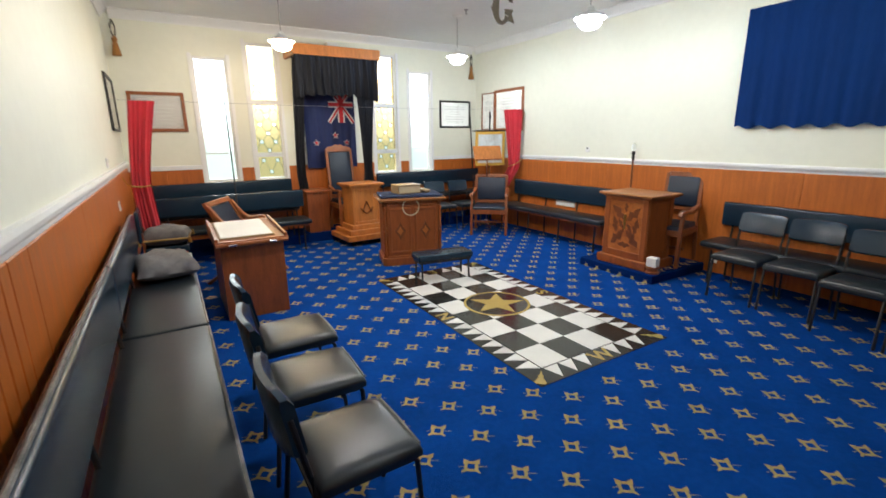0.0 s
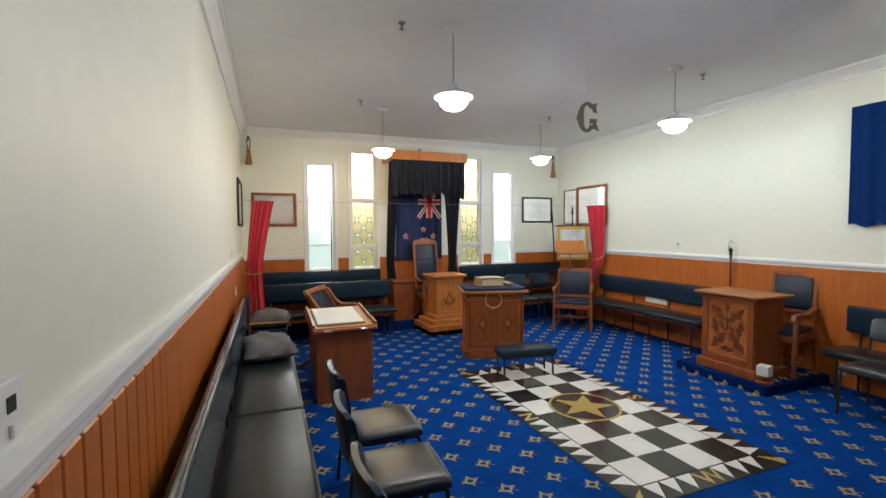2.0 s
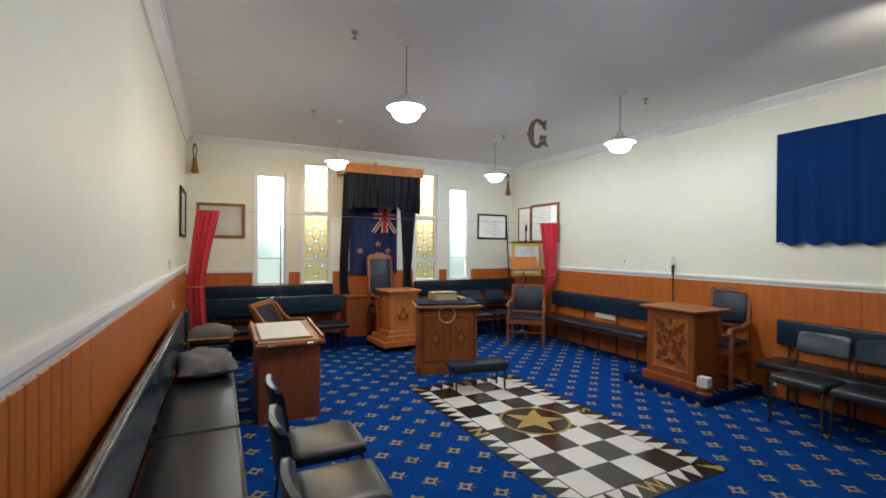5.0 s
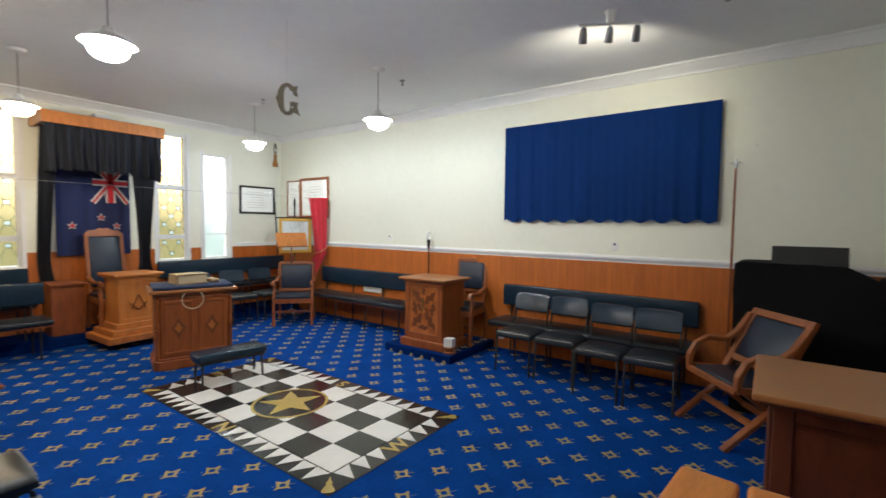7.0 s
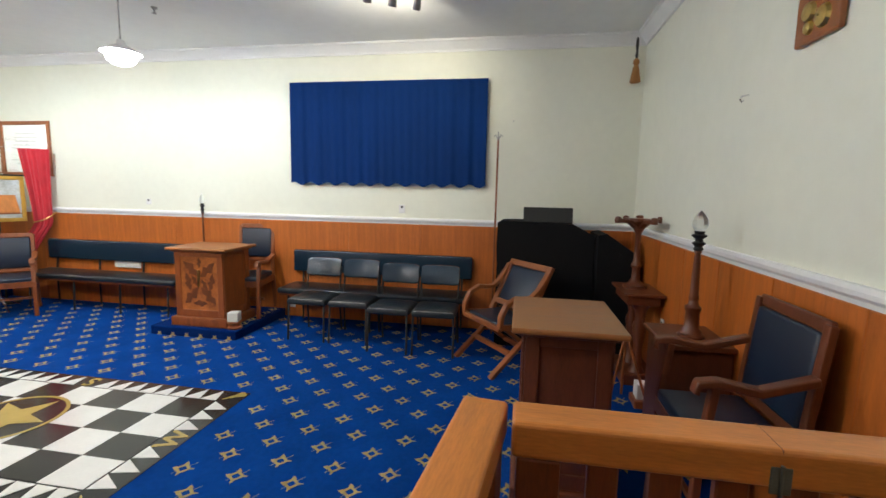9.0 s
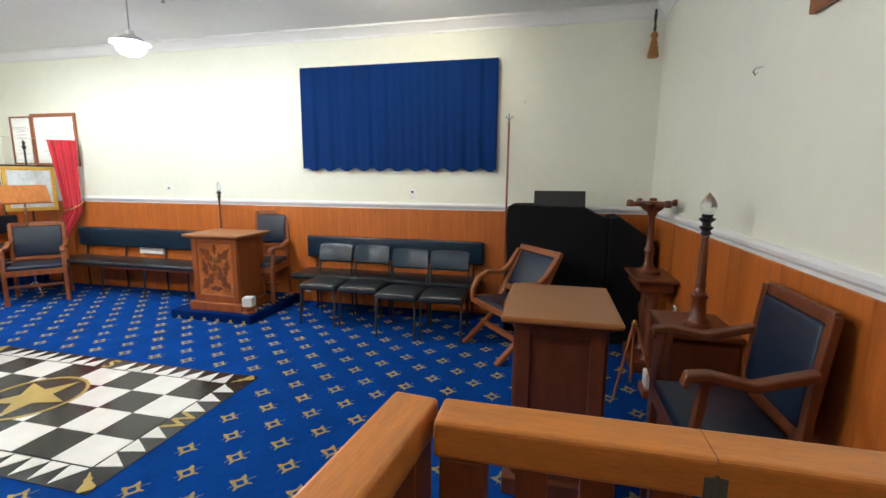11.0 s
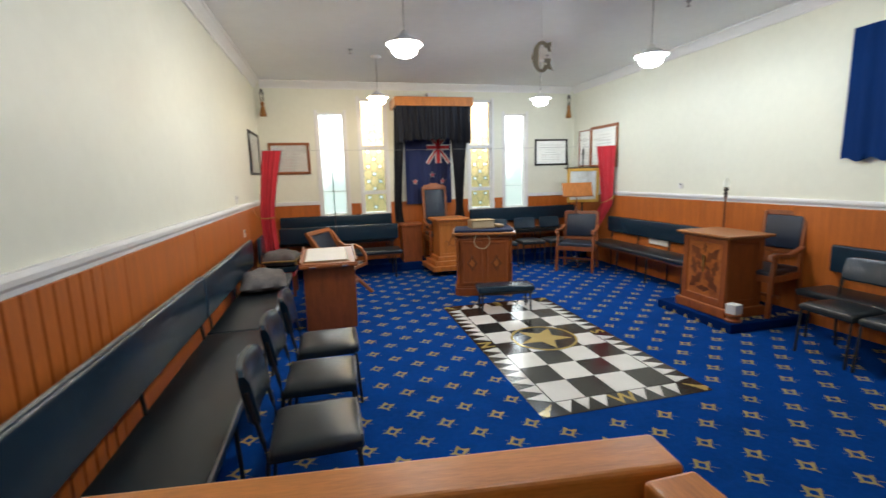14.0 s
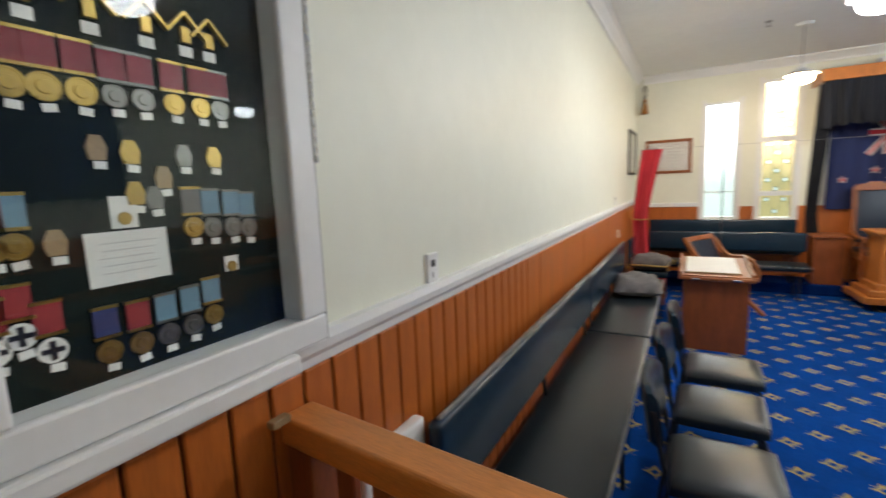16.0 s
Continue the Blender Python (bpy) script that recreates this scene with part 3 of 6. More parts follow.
def domed_pad(w, y0, y1, z0, z1, dome):
    """A stuffed seat: soft wrapped edges, a crown in the middle, corners drawn down."""
    bm, n = bmesh.new(), 16
    top, low = [], []
    for i in range(n + 1):
        a, b = [], []
        for j in range(n + 1):
            u, v = math.sin((i / n - 0.5) * math.pi), math.sin((j / n - 0.5) * math.pi)
            edge = (max(0.0, 1 - abs(u) ** 10) * max(0.0, 1 - abs(v) ** 10)) ** 0.5
            pull = 1 - 0.035 * (abs(u) * abs(v)) ** 4
            x, y = u * w * pull, y0 + (y1 - y0) * (v * pull + 1) / 2
            crease = 0.003 * math.sin(9 * u + 4 * v) * (abs(u) * abs(v)) ** 2
            zt = z0 + (z1 - z0) * (0.45 + 0.55 * edge) + dome * (1 - u * u) * (1 - v * v) + crease * edge
            a.append(bm.verts.new((x, y, zt)))
            b.append(bm.verts.new((x * 0.985, y, z0)))
        top.append(a), low.append(b)
    for i in range(n):
        for j in range(n):
            bm.faces.new((top[i][j], top[i + 1][j], top[i + 1][j + 1], top[i][j + 1]))
            bm.faces.new((low[i][j], low[i][j + 1], low[i + 1][j + 1], low[i + 1][j]))
    rim = [(k, 0) for k in range(n)] + [(n, k) for k in range(n)] + [(k, n) for k in range(n, 0, -1)] + [(0, k) for k in range(n, 0, -1)]
    for (a, b), (c, d) in zip(rim, rim[1:] + rim[:1]):
        bm.faces.new((low[a][b], low[c][d], top[c][d], top[a][b]))
    return bm


def stacking_chair(foot=0.625):
    """Vinyl stacking chair on a black tube frame; it faces -y, with its origin under the seat's middle."""
    c = thing("stacking_chair", "black metal framed chair with dark teal vinyl pads", "chair")
    smooth(part("seat", domed_pad(0.22, -0.228, 0.2, 0.4, 0.458, 0.016), SEATVINYL, c, "worn dark vinyl seat pad"), 60)
    # thin pale tube: the worn front edge plus its highlight as colour
    smooth(part("worn_seat_glint", tube(bmesh.new(), [(-0.19, -0.216, 0.447), (0.0, -0.219, 0.449), (0.19, -0.216, 0.447)], 0.006, 8), WORNGLINT, c, "pale worn front edge with painted highlight"))
    bm = bmesh.new()
    n = 14
    rows = []
    for i in range(n + 1):
        u = -1 + 2 * i / n
        x, bow = 0.204 * u, 0.03 * (1 - u * u)
        tuck = 1 - 0.16 * max(0.0, (abs(u) - 0.7) / 0.3) ** 2
        ring = [(foot, 0.01, -0.016), (foot + 0.015, 0.015, -0.03), (0.80, 0.045, -0.03), (0.83, 0.05, -0.012), (0.83, 0.05, 0.014), (0.80, 0.045, 0.024), (foot + 0.015, 0.015, 0.024), (foot, 0.01, 0.01)]
        rows.append([bm.verts.new((x, 0.225 + lean + off * tuck + bow, 0.73 + (z - 0.73) * tuck)) for z, lean, off in ring])
    for a, b in zip(rows, rows[1:]):
        for k in range(8):
            bm.faces.new((a[k], a[(k + 1) % 8], b[(k + 1) % 8], b[k]))
    bm.faces.new(rows[0][::-1]), bm.faces.new(rows[-1])
    smooth(part("backrest", bm, VINYL, c, "curved dark teal vinyl back pad"))
    for s in (-1, 1):
        smooth(part("leg", tube(bmesh.new(), [(s * 0.205, -0.225, 0), (s * 0.2, -0.2, 0.38), (s * 0.2, -0.18, 0.4)], 0.011), BLACKMETAL, c))
        smooth(part("leg", tube(bmesh.new(), [(s * 0.205, 0.245, 0), (s * 0.2, 0.2, 0.4), (s * 0.2, 0.215, 0.5), (s * 0.2, 0.262, 0.74)], 0.011), BLACKMETAL, c))
        smooth(part("side_rail", tube(bmesh.new(), [(s * 0.2, -0.19, 0.395), (s * 0.2, 0.2, 0.395)], 0.01), BLACKMETAL, c))
    smooth(part("cross_rail", tube(bmesh.new(), [(-0.2, -0.19, 0.392), (0.2, -0.19, 0.392)], 0.01), BLACKMETAL, c))
    smooth(part("cross_rail", tube(bmesh.new(), [(-0.2, 0.2, 0.392), (0.2, 0.2, 0.392)], 0.01), BLACKMETAL, c))
    return c


chair = stacking_chair()
tagged(chair, group="chairs by the south bench")
chair.matrix_basis = pose(6.0, 3.49, 0, rz=-91)
for cx_, cy_, a in ((6.0, 3.03, -89), (5.84, 2.54, -92), (5.84, 2.09, -88)):
    copy_thing(chair, pose(cx_, cy_, 0, rz=a))
tall = tagged(stacking_chair(0.565), group="chairs beside the north bench")
tall.matrix_basis = pose(1.675, 2.93, 0, rz=91)
for cx_, cy_, a in ((1.69, 3.54, 88), (1.73, 4.12, 90)):
    copy_thing(tall, pose(cx_, cy_, 0, rz=a))
for cx_, cy_, a in ((4.78, 8.22, 2), (5.32, 8.24, -2), (5.84, 8.24, 1)):
    tagged(copy_thing(chair, pose(cx_, cy_, 0, rz=a)), group="chairs before the east dais")


def bench(length, m, label, group="", seat_z=0.43, back0=0.6, back1=0.87, depth=0.46, legs=3, worn=False):
    """A long upholstered bench facing -y; its origin lies on the floor under the back's left end."""
    b = thing("bench", label, "bench", m, group)
    smooth(part("seat", cushion(0, length, -depth, -0.02, seat_z - 0.03, seat_z + 0.035, 0.024), SEATVINYL, b, "long worn dark vinyl seat"))
    part("seat_board", boxed(0.02, length - 0.02, -depth + 0.03, -0.03, seat_z - 0.055, seat_z - 0.03), DARKWOOD, b)
    smooth(part("backrest", cushion(0, length, -0.055, 0.0, back0, back1, 0.022), VINYL, b, "long dark teal vinyl back pad"))
    # pale tubes put wear and reflected light on the bench edges as colour
    if worn:
        smooth(part("worn_top_glint", tube(bmesh.new(), [(0.03, -0.03, back1 - 0.001), (length / 2, -0.028, back1), (length - 0.03, -0.03, back1 - 0.001)], 0.009, 8), WORNGLINT, b, "pale worn edge with painted highlight"))
        smooth(part("worn_seat_glint", tube(bmesh.new(), [(0.03, -depth + 0.007, seat_z + 0.025), (length - 0.03, -depth + 0.007, seat_z + 0.025)], 0.009, 8), WORNGLINT, b, "pale worn edge with painted highlight"))
    for k in range(legs):
        x = 0.12 + (length - 0.24) * k / (legs - 1)
        for y in (-depth + 0.05, -0.05):
            smooth(part("leg", tube(bmesh.new(), [(x, y - 0.015 if y < -0.2 else y, 0), (x, y, seat_z - 0.045)], 0.012), BLACKMETAL, b))
        smooth(part("bracket", tube(bmesh.new(), [(x, -0.05, seat_z - 0.05), (x, -0.028, back0 - 0.02), (x, -0.02, back1 - 0.06)], 0.012), BLACKMETAL, b))
    return b


bench(2.24, pose(6.63, 4.05, 0, rz=-90), "long dark teal vinyl bench against the panelled wall")
bench(2.3, pose(6.63, 7.72, 0, rz=-90), "long dark teal vinyl bench against the panelled wall", legs=4)
bench(2.5, pose(0.785, 1.98, 0, rz=90), "long dark teal vinyl bench along the cream wall", depth=0.5, back0=0.585, back1=0.925, worn=True)
bench(2.25, pose(0.785, 4.49, 0, rz=90), "long dark vinyl bench with a grey cushion on it", depth=0.5, back0=0.585, back1=0.915, worn=True)
bench(1.95, pose(0.98, 8.44, 0), "dark vinyl bench before the east dais", back1=0.865)
DAIS = 0.14
setting(part("dais_floor", boxed(N_X, S_X, 8.47, E_Y, 0.001, DAIS, bevel=0.012), NAVYCARPET), "low dais covered in navy carpet")
bench(1.95, pose(0.95, 8.99, DAIS), "dark vinyl bench on the navy dais", back1=0.86)
bench(2.25, pose(4.4, 8.99, DAIS), "dark vinyl bench on the navy dais", back1=0.86)


def x_chair(m, label):
    """A wooden X-framed armchair, its framed blue back panel leaning back; it faces -y."""
    c = thing("folding_armchair", label, "armchair", m)
    for s in (-1, 1):
        x = s * 0.3
        part("leg", bar(bmesh.new(), [(x, -0.42, 0.0), (x, -0.12, 0.25), (x, 0.12, 0.45)], 0.035, 0.055, 0.006, (1, 0, 0.001)), CHAIRWOOD, c)
        part("leg", bar(bmesh.new(), [(x * 0.87, 0.32, 0.0), (x * 0.87, -0.02, 0.24), (x * 0.87, -0.27, 0.43)], 0.035, 0.055, 0.006, (1, 0, 0.001)), CHAIRWOOD, c)
        part("armrest", bar(bmesh.new(), [(x, -0.33, 0.44), (x, -0.325, 0.54), (x, -0.27, 0.64), (x, -0.17, 0.69), (x, -0.08, 0.68), (x, 0.0, 0.68), (x, 0.08, 0.74), (x, 0.2, 0.9)], 0.04, 0.055, 0.008, (1, 0, 0.001)), CHAIRWOOD, c, "curved wooden armrest")
        part("seat_rail", bar(bmesh.new(), [(x, -0.33, 0.445), (x, 0.12, 0.41)], 0.04, 0.05, 0.006), CHAIRWOOD, c)
    for x, y, z in ((0.3, -0.33, 0.43), (0.28, -0.2, 0.185), (0.25, 0.13, 0.13), (0.3, 0.12, 0.44)):
        part("cross_rail", bar(bmesh.new(), [(-x, y, z), (x, y, z)], 0.04, 0.045, 0.006), CHAIRWOOD, c)
    smooth(part("seat", cushion(-0.275, 0.275, -0.3, 0.1, 0.425, 0.465, 0.018), NAVYPAD, c, "dark blue padded seat"))
    lean = pose(0, 0.005, 0.5, -28)
    for x0, x1, z0, z1 in ((-0.31, -0.25, -0.06, 0.5), (0.25, 0.31, -0.06, 0.5), (-0.25, 0.25, 0.44, 0.5), (-0.25, 0.25, 0.02, 0.075)):
        fb = boxed(x0, x1, -0.02, 0.02, z0, z1, bevel=0.006)
        fb.transform(lean)
        part("back_frame", fb, CHAIRWOOD, c)
    bp = cushion(-0.248, 0.248, -0.012, 0.014, 0.077, 0.438, 0.01)
    bp.transform(lean)
    smooth(part("backrest", bp, NAVYPAD, c, "dark blue padded back panel"))
    return c


x_chair(pose(5.7, 1.34, 0, rz=-142), "wooden X-framed armchair with blue padded back")
x_chair(pose(1.83, 7.09, 0, rz=61), "wooden X-framed armchair turned beside the writing desk")


def warden_chair(m, label, seat=0.45, arm=0.68, top=0.97, w=0.29, crest=False, wood=CHAIRWOOD, gap=0.09):
    """A wooden officer's armchair with scrolled arms and blue pads; it faces -y."""
    c = thing("officer_armchair", label, "armchair", m)
    for s in (-1, 1):
        x = s * w
        part("leg", bar(bmesh.new(), [(x, -0.27, 0), (x, -0.25, seat - 0.03), (x * 0.97, -0.2, arm)], 0.042, 0.042, 0.006, (1, 0, 0.001)), wood, c)
        part("leg", bar(bmesh.new(), [(x * 0.96, 0.3, 0), (x * 0.93, 0.24, seat), (x * 0.92, 0.25, seat + 0.15), (x * 0.92, 0.25 + 0.14 * (top - seat - 0.15), top - 0.005)], 0.042, 0.042, 0.006, (1, 0, 0.001)), wood, c)
        part("armrest", bar(bmesh.new(), [(x, -0.3, arm - 0.035), (x, -0.29, arm + 0.005), (x, -0.2, arm + 0.015), (x, 0.0, arm - 0.01), (x * 0.97, 0.26, arm + (0.05 if w < 0.3 else 0.0))], 0.055, 0.035, 0.008), wood, c, "scrolled wooden armrest")
        part("side_rail", bar(bmesh.new(), [(x, -0.26, seat - 0.06), (x * 0.95, 0.25, seat - 0.06)], 0.03, 0.07, 0.004), wood, c)
    part("front_rail", bar(bmesh.new(), [(-w, -0.26, seat - 0.055), (w, -0.26, seat - 0.055)], 0.03, 0.07, 0.004), wood, c)
    part("stretcher", bar(bmesh.new(), [(-w, -0.1, 0.2), (w, -0.1, 0.2)], 0.03, 0.03, 0.004), wood, c)
    hb = top - seat - gap - 0.04
    fr = bmesh.new()
    box(fr, -w * 0.92, w * 0.92, 0, 0.035, hb, hb + 0.055, bevel=0.008)
    lo = boxed(-w * 0.92, w * 0.92, 0, 0.035, -0.05, 0.0, bevel=0.006)
    if crest:
        prism(fr, [(-w * 0.95, hb + 0.05), (w * 0.95, hb + 0.05), (w * 0.8, hb + 0.085), (w * 0.4, hb + 0.095), (w * 0.2, hb + 0.125), (0, hb + 0.11), (-w * 0.2, hb + 0.125), (-w * 0.4, hb + 0.095), (-w * 0.8, hb + 0.085)], 0.0, 0.035, "xz")
    tilt = pose(0, 0.235 + 0.14 * (gap - 0.09), seat + gap, -8)
    fr.transform(tilt)
    part("back_rail", fr, wood, c)
    lo.transform(tilt)
    part("lower_back_rail", lo, wood, c)
    bp = cushion(-w * 0.84, w * 0.84, -0.02, 0.03, 0.0, hb, 0.018)
    bp.transform(tilt)
    smooth(part("backrest", bp, NAVYPAD, c, "dark blue padded back with brass studs"))
    smooth(part("seat", cushion(-w * 0.93, w * 0.93, -0.27, 0.24, seat - 0.03, seat + 0.03, 0.02), NAVYPAD, c, "dark blue padded seat"))
    return c


warden_chair(pose(5.86, 7.5, 0, rz=-42), "wooden officer's armchair with dark blue pads", wood=DARKWOOD)
warden_chair(pose(6.33, 4.51, 0.1, rz=-80), "tall dark wooden officer's armchair on the blue platform", seat=0.46, arm=0.64, top=1.06, w=0.22, wood=DARKWOOD, gap=0.2)
warden_chair(pose(3.52, 0.365, 0, rz=180) @ Matrix.Diagonal((1, 0.75, 1, 1)), "heavy high-seated wooden armchair against the panelling", seat=0.62, arm=0.885, top=1.15, w=0.265, wood=MAHOGANY)
warden_chair(pose(3.69, 8.53, DAIS, rz=0), "tall crested throne with dark blue padded back", seat=0.48, arm=0.66, top=1.31, w=0.225, crest=True)


# ---- pedestals and desks ----
def shaped(bm, outline, z0, z1, bevel=0.0):
    t = bmesh.new()
    prism(t, outline, z0, z1)
    bmesh.ops.recalc_face_normals(t, faces=t.faces)
    if bevel:
        bmesh.ops.bevel(t, geom=t.edges[:], offset=bevel, segments=2, profile=0.5, affect="EDGES", clamp_overlap=True)
    return merge(bm, t)


def altar(m):
    """The altar, its front at -y: panelled body with canted corners, moulded plinth and top, inlaid lozenges."""
    a = thing("altar", "golden oak altar with inlaid diamond panels", "altar", m)
    w, d, c = 0.375, 0.25, 0.05

    def canted(g):
        x, y = w + g, d + g
        return [(-x + c, -y), (x - c, -y), (x, -y + c), (x, y - c), (x - c, y), (-x + c, y), (-x, y - c), (-x, -y + c)]
    part("body", shaped(bmesh.new(), canted(0), 0.1, 0.84), OAK, a)
    part("plinth", shaped(bmesh.new(), canted(0.028), 0.0, 0.1, 0.008), OAK, a)
    part("plinth_moulding", shaped(bmesh.new(), canted(0.014), 0.1, 0.125, 0.006), OAK, a)
    part("frieze", shaped(bmesh.new(), canted(0.012), 0.775, 0.79, 0.004), OAK, a)
    part("top_moulding", shaped(bmesh.new(), canted(0.02), 0.815, 0.84, 0.006), OAK, a)
    part("top", boxed(-w - 0.06, w + 0.06, -d - 0.06, d + 0.06, 0.84, 0.875, bevel=0.01), OAK_FLAT, a)
    for s in (-1, 1):
        t = bmesh.new()
        for x0, x1, z0, z1 in ((-0.14, 0.14, 0.72, 0.755), (-0.14, 0.14, 0.155, 0.19), (-0.14, -0.115, 0.19, 0.72), (0.115, 0.14, 0.19, 0.72)):
            box(t, x0, x1, -d - 0.012, -d, z0, z1, bevel=0.004, seg=1)
        ob = part("panel_moulding", t, OAK, a)
        ob.location.x = s * 0.165
        for sc, z, mt, nm in ((1.0, -d - 0.006, INLAY, "inlay"), (0.55, -d - 0.009, BURL, "inlay_centre")):
            t = bmesh.new()
            prism(t, [(0.075 * sc * u, 0.45 + 0.12 * sc * v) for u, v in ((0, -1), (0.35, -0.5), (1, 0), (0.35, 0.5), (0, 1), (-0.35, 0.5), (-1, 0), (-0.35, -0.5))], z, -d, "xz")
            if nm == "inlay":
                base = part(nm, t, mt, a)
                base.location.x = s * 0.165
            else:
                part(nm, t, mt, base)
        t = bmesh.new()
        for z0, z1 in ((0.13, 0.45), (0.46, 0.77)):
            lathe(t, [(0.018, z0), (0.024, z0 + 0.03), (0.016, z0 + 0.05), (0.016, z1 - 0.05), (0.024, z1 - 0.03), (0.018, z1)], 10, (s * (w - 0.012), -d + 0.012, 0))
        smooth(part("corner_column", t, OAK, a))
    return a


altar(pose(3.88, 6.68, 0, rz=-17))
AT = pose(3.88, 6.68, 0.875, rz=-17)


def at_altar(x, y, z, rz=0):
    return AT @ pose(x, y, z, rz=rz)


tc = thing("altar_cloth", "navy padded cloth lying on the altar top", "cloth", at_altar(0, 0, 0.0))
smooth(part("pad", boxed(-0.40, 0.40, -0.27, 0.27, 0.001, 0.035, bevel=0.014, seg=3), material("blue_altar_cloth", (0.008, 0.020, 0.065), 0.85, vary=0.25, scale=10, bump=0.4, bump_scale=400), tc))
bk = thing("closed_book", "thick closed leather book on its cushion", "book", at_altar(-0.02, 0.02, 0.037, 14))
part("pages", boxed(-0.155, 0.15, -0.105, 0.105, 0.012, 0.1, bevel=0.004), CREAMPAGE, bk)
for z in (0.0, 0.1):
    part("cover", boxed(-0.17, 0.16, -0.12, 0.12, z, z + 0.012, bevel=0.004), LEATHER, bk)
part("spine", boxed(-0.178, -0.16, -0.12, 0.12, 0.001, 0.111, bevel=0.006), LEATHER, bk)
cu = thing("book_cushion", "tan tasselled cushion beneath the book end", "cushion", at_altar(0.1, 0.0, 0.037, 14))
smooth(part("cushion", boxed(0.07, 0.17, -0.1, 0.1, 0.001, 0.045, bevel=0.02, seg=3), LEATHER, cu))
hoop = thing("hanging_hoop", "pale wooden hoop hanging on the altar front", "hoop", AT @ pose(-0.03, -0.287, -0.11))
smooth(part("ring", tube(bmesh.new(), [(0.105 * math.sin(k * math.pi / 20), -0.012, 0.105 * math.cos(k * math.pi / 20)) for k in range(41)], 0.007, 8), CREAMPAGE, hoop))
smooth(part("peg", tube(bmesh.new(), [(0, 0.04, 0.1), (0, -0.028, 0.1)], 0.008, 8), OAK, hoop))

ks = thing("kneeling_stool", "low kneeling stool with black buttoned vinyl pad", "stool", pose(3.81, 5.72, 0, rz=-8))
smooth(part("pad", cushion(-0.34, 0.34, -0.14, 0.14, 0.25, 0.325, 0.025), VINYL, ks))
part("frame", boxed(-0.32, 0.32, -0.12, 0.12, 0.225, 0.252), BLACKMETAL, ks)
for x in (-0.29, 0.29):
    for y in (-0.1, 0.1):
        smooth(part("leg", tube(bmesh.new(), [(x * 1.02, y * 1.1, 0), (x, y, 0.23)], 0.011), BLACKMETAL, ks))


def square_compass(parent, x, y, z, r, mat):
    t = bmesh.new()
    for s in (-1, 1):
        bar(t, [(x, y, z + r), (x + s * r * 0.75, y, z - r * 0.7)], 0.006, r * 0.14, 0, (0, 1, 0.001))
        bar(t, [(x, y - 0.002, z - r * 0.85), (x + s * r, y - 0.002, z + r * 0.1)], 0.006, r * 0.16, 0, (0, 1, 0.001))
    part("emblem", t, mat, parent, "inlaid square and compasses emblem")


ep = thing("east_pedestal", "stepped golden oak pedestal with carved emblem front", "pedestal", pose(3.76, 8.12, 0, rz=4))
for hw, hd, z0, z1 in ((0.40, 0.35, 0.085, 0.165), (0.34, 0.29, 0.165, 0.24), (0.28, 0.24, 0.24, 0.31)):
    part("step", boxed(-hw, hw, -hd, hd, z0, z1, bevel=0.008), PALEOAK, ep)
part("body", boxed(-0.235, 0.235, -0.19, 0.19, 0.31, 0.885), PALEOAK, ep)
t = bmesh.new()
for x0, x1, z0, z1 in ((-0.235, -0.19, 0.31, 0.885), (0.19, 0.235, 0.31, 0.885), (-0.19, 0.19, 0.83, 0.885), (-0.19, 0.19, 0.31, 0.36)):
    box(t, x0, x1, -0.205, -0.19, z0, z1, bevel=0.004, seg=1)
part("panel_frame", t, PALEOAK, ep)
t = bmesh.new()
prism(t, [(-0.19, 0.83), (-0.19, 0.68), (-0.15, 0.76), (-0.08, 0.8), (0, 0.815), (0.08, 0.8), (0.15, 0.76), (0.19, 0.68), (0.19, 0.83)], -0.2, -0.19, "xz")
part("arched_spandrel", t, PALEOAK, ep)
square_compass(ep, 0, -0.197, 0.56, 0.11, INLAY)
part("top_moulding", boxed(-0.262, 0.262, -0.217, 0.217, 0.875, 0.905, bevel=0.01), PALEOAK, ep)
part("top", boxed(-0.295, 0.295, -0.25, 0.25, 0.905, 0.945, bevel=0.012), PALEOAK, ep)
for x in (-0.27, 0.27):
    for y in (-0.24, 0.24):
        t = bmesh.new()
        lathe(t, [(0.0, -0.014), (0.034, -0.013), (0.036, 0), (0.034, 0.013), (0.0, 0.014)], 14)
        t.transform(pose(x, y, 0.036, 0, 90))
        box(t, x - 0.02, x + 0.02, y - 0.02, y + 0.02, 0.06, 0.087)
        smooth(part("castor", t, BLACKMETAL, ep, "black castor wheel"))

# south platform, pedestal, light and gavel block
setting(part("platform_floor", boxed(5.6, S_X - 0.03, 4.2, 5.23, 0.001, 0.1, bevel=0.012), NAVYCARPET), "low platform covered in navy carpet")
bm = bmesh.new()
for k in range(6):
    motif(bm, 5.72 + 0.16 * k, 4.3, 0.1025)
for k in range(6):
    y = 4.28 + 0.168 * k
    bm.faces.new([bm.verts.new((5.5985, y + u, z)) for u, z in ((-0.035, 0.004), (0.035, 0.004), (0.012, 0.024), (0.02, 0.045), (0.0, 0.034), (-0.02, 0.045), (-0.012, 0.024))])
tagged(part("platform_motifs", bm, GOLDYARN), "woven gold motifs along the platform carpet edge", "carpet pattern", kind="stuff")


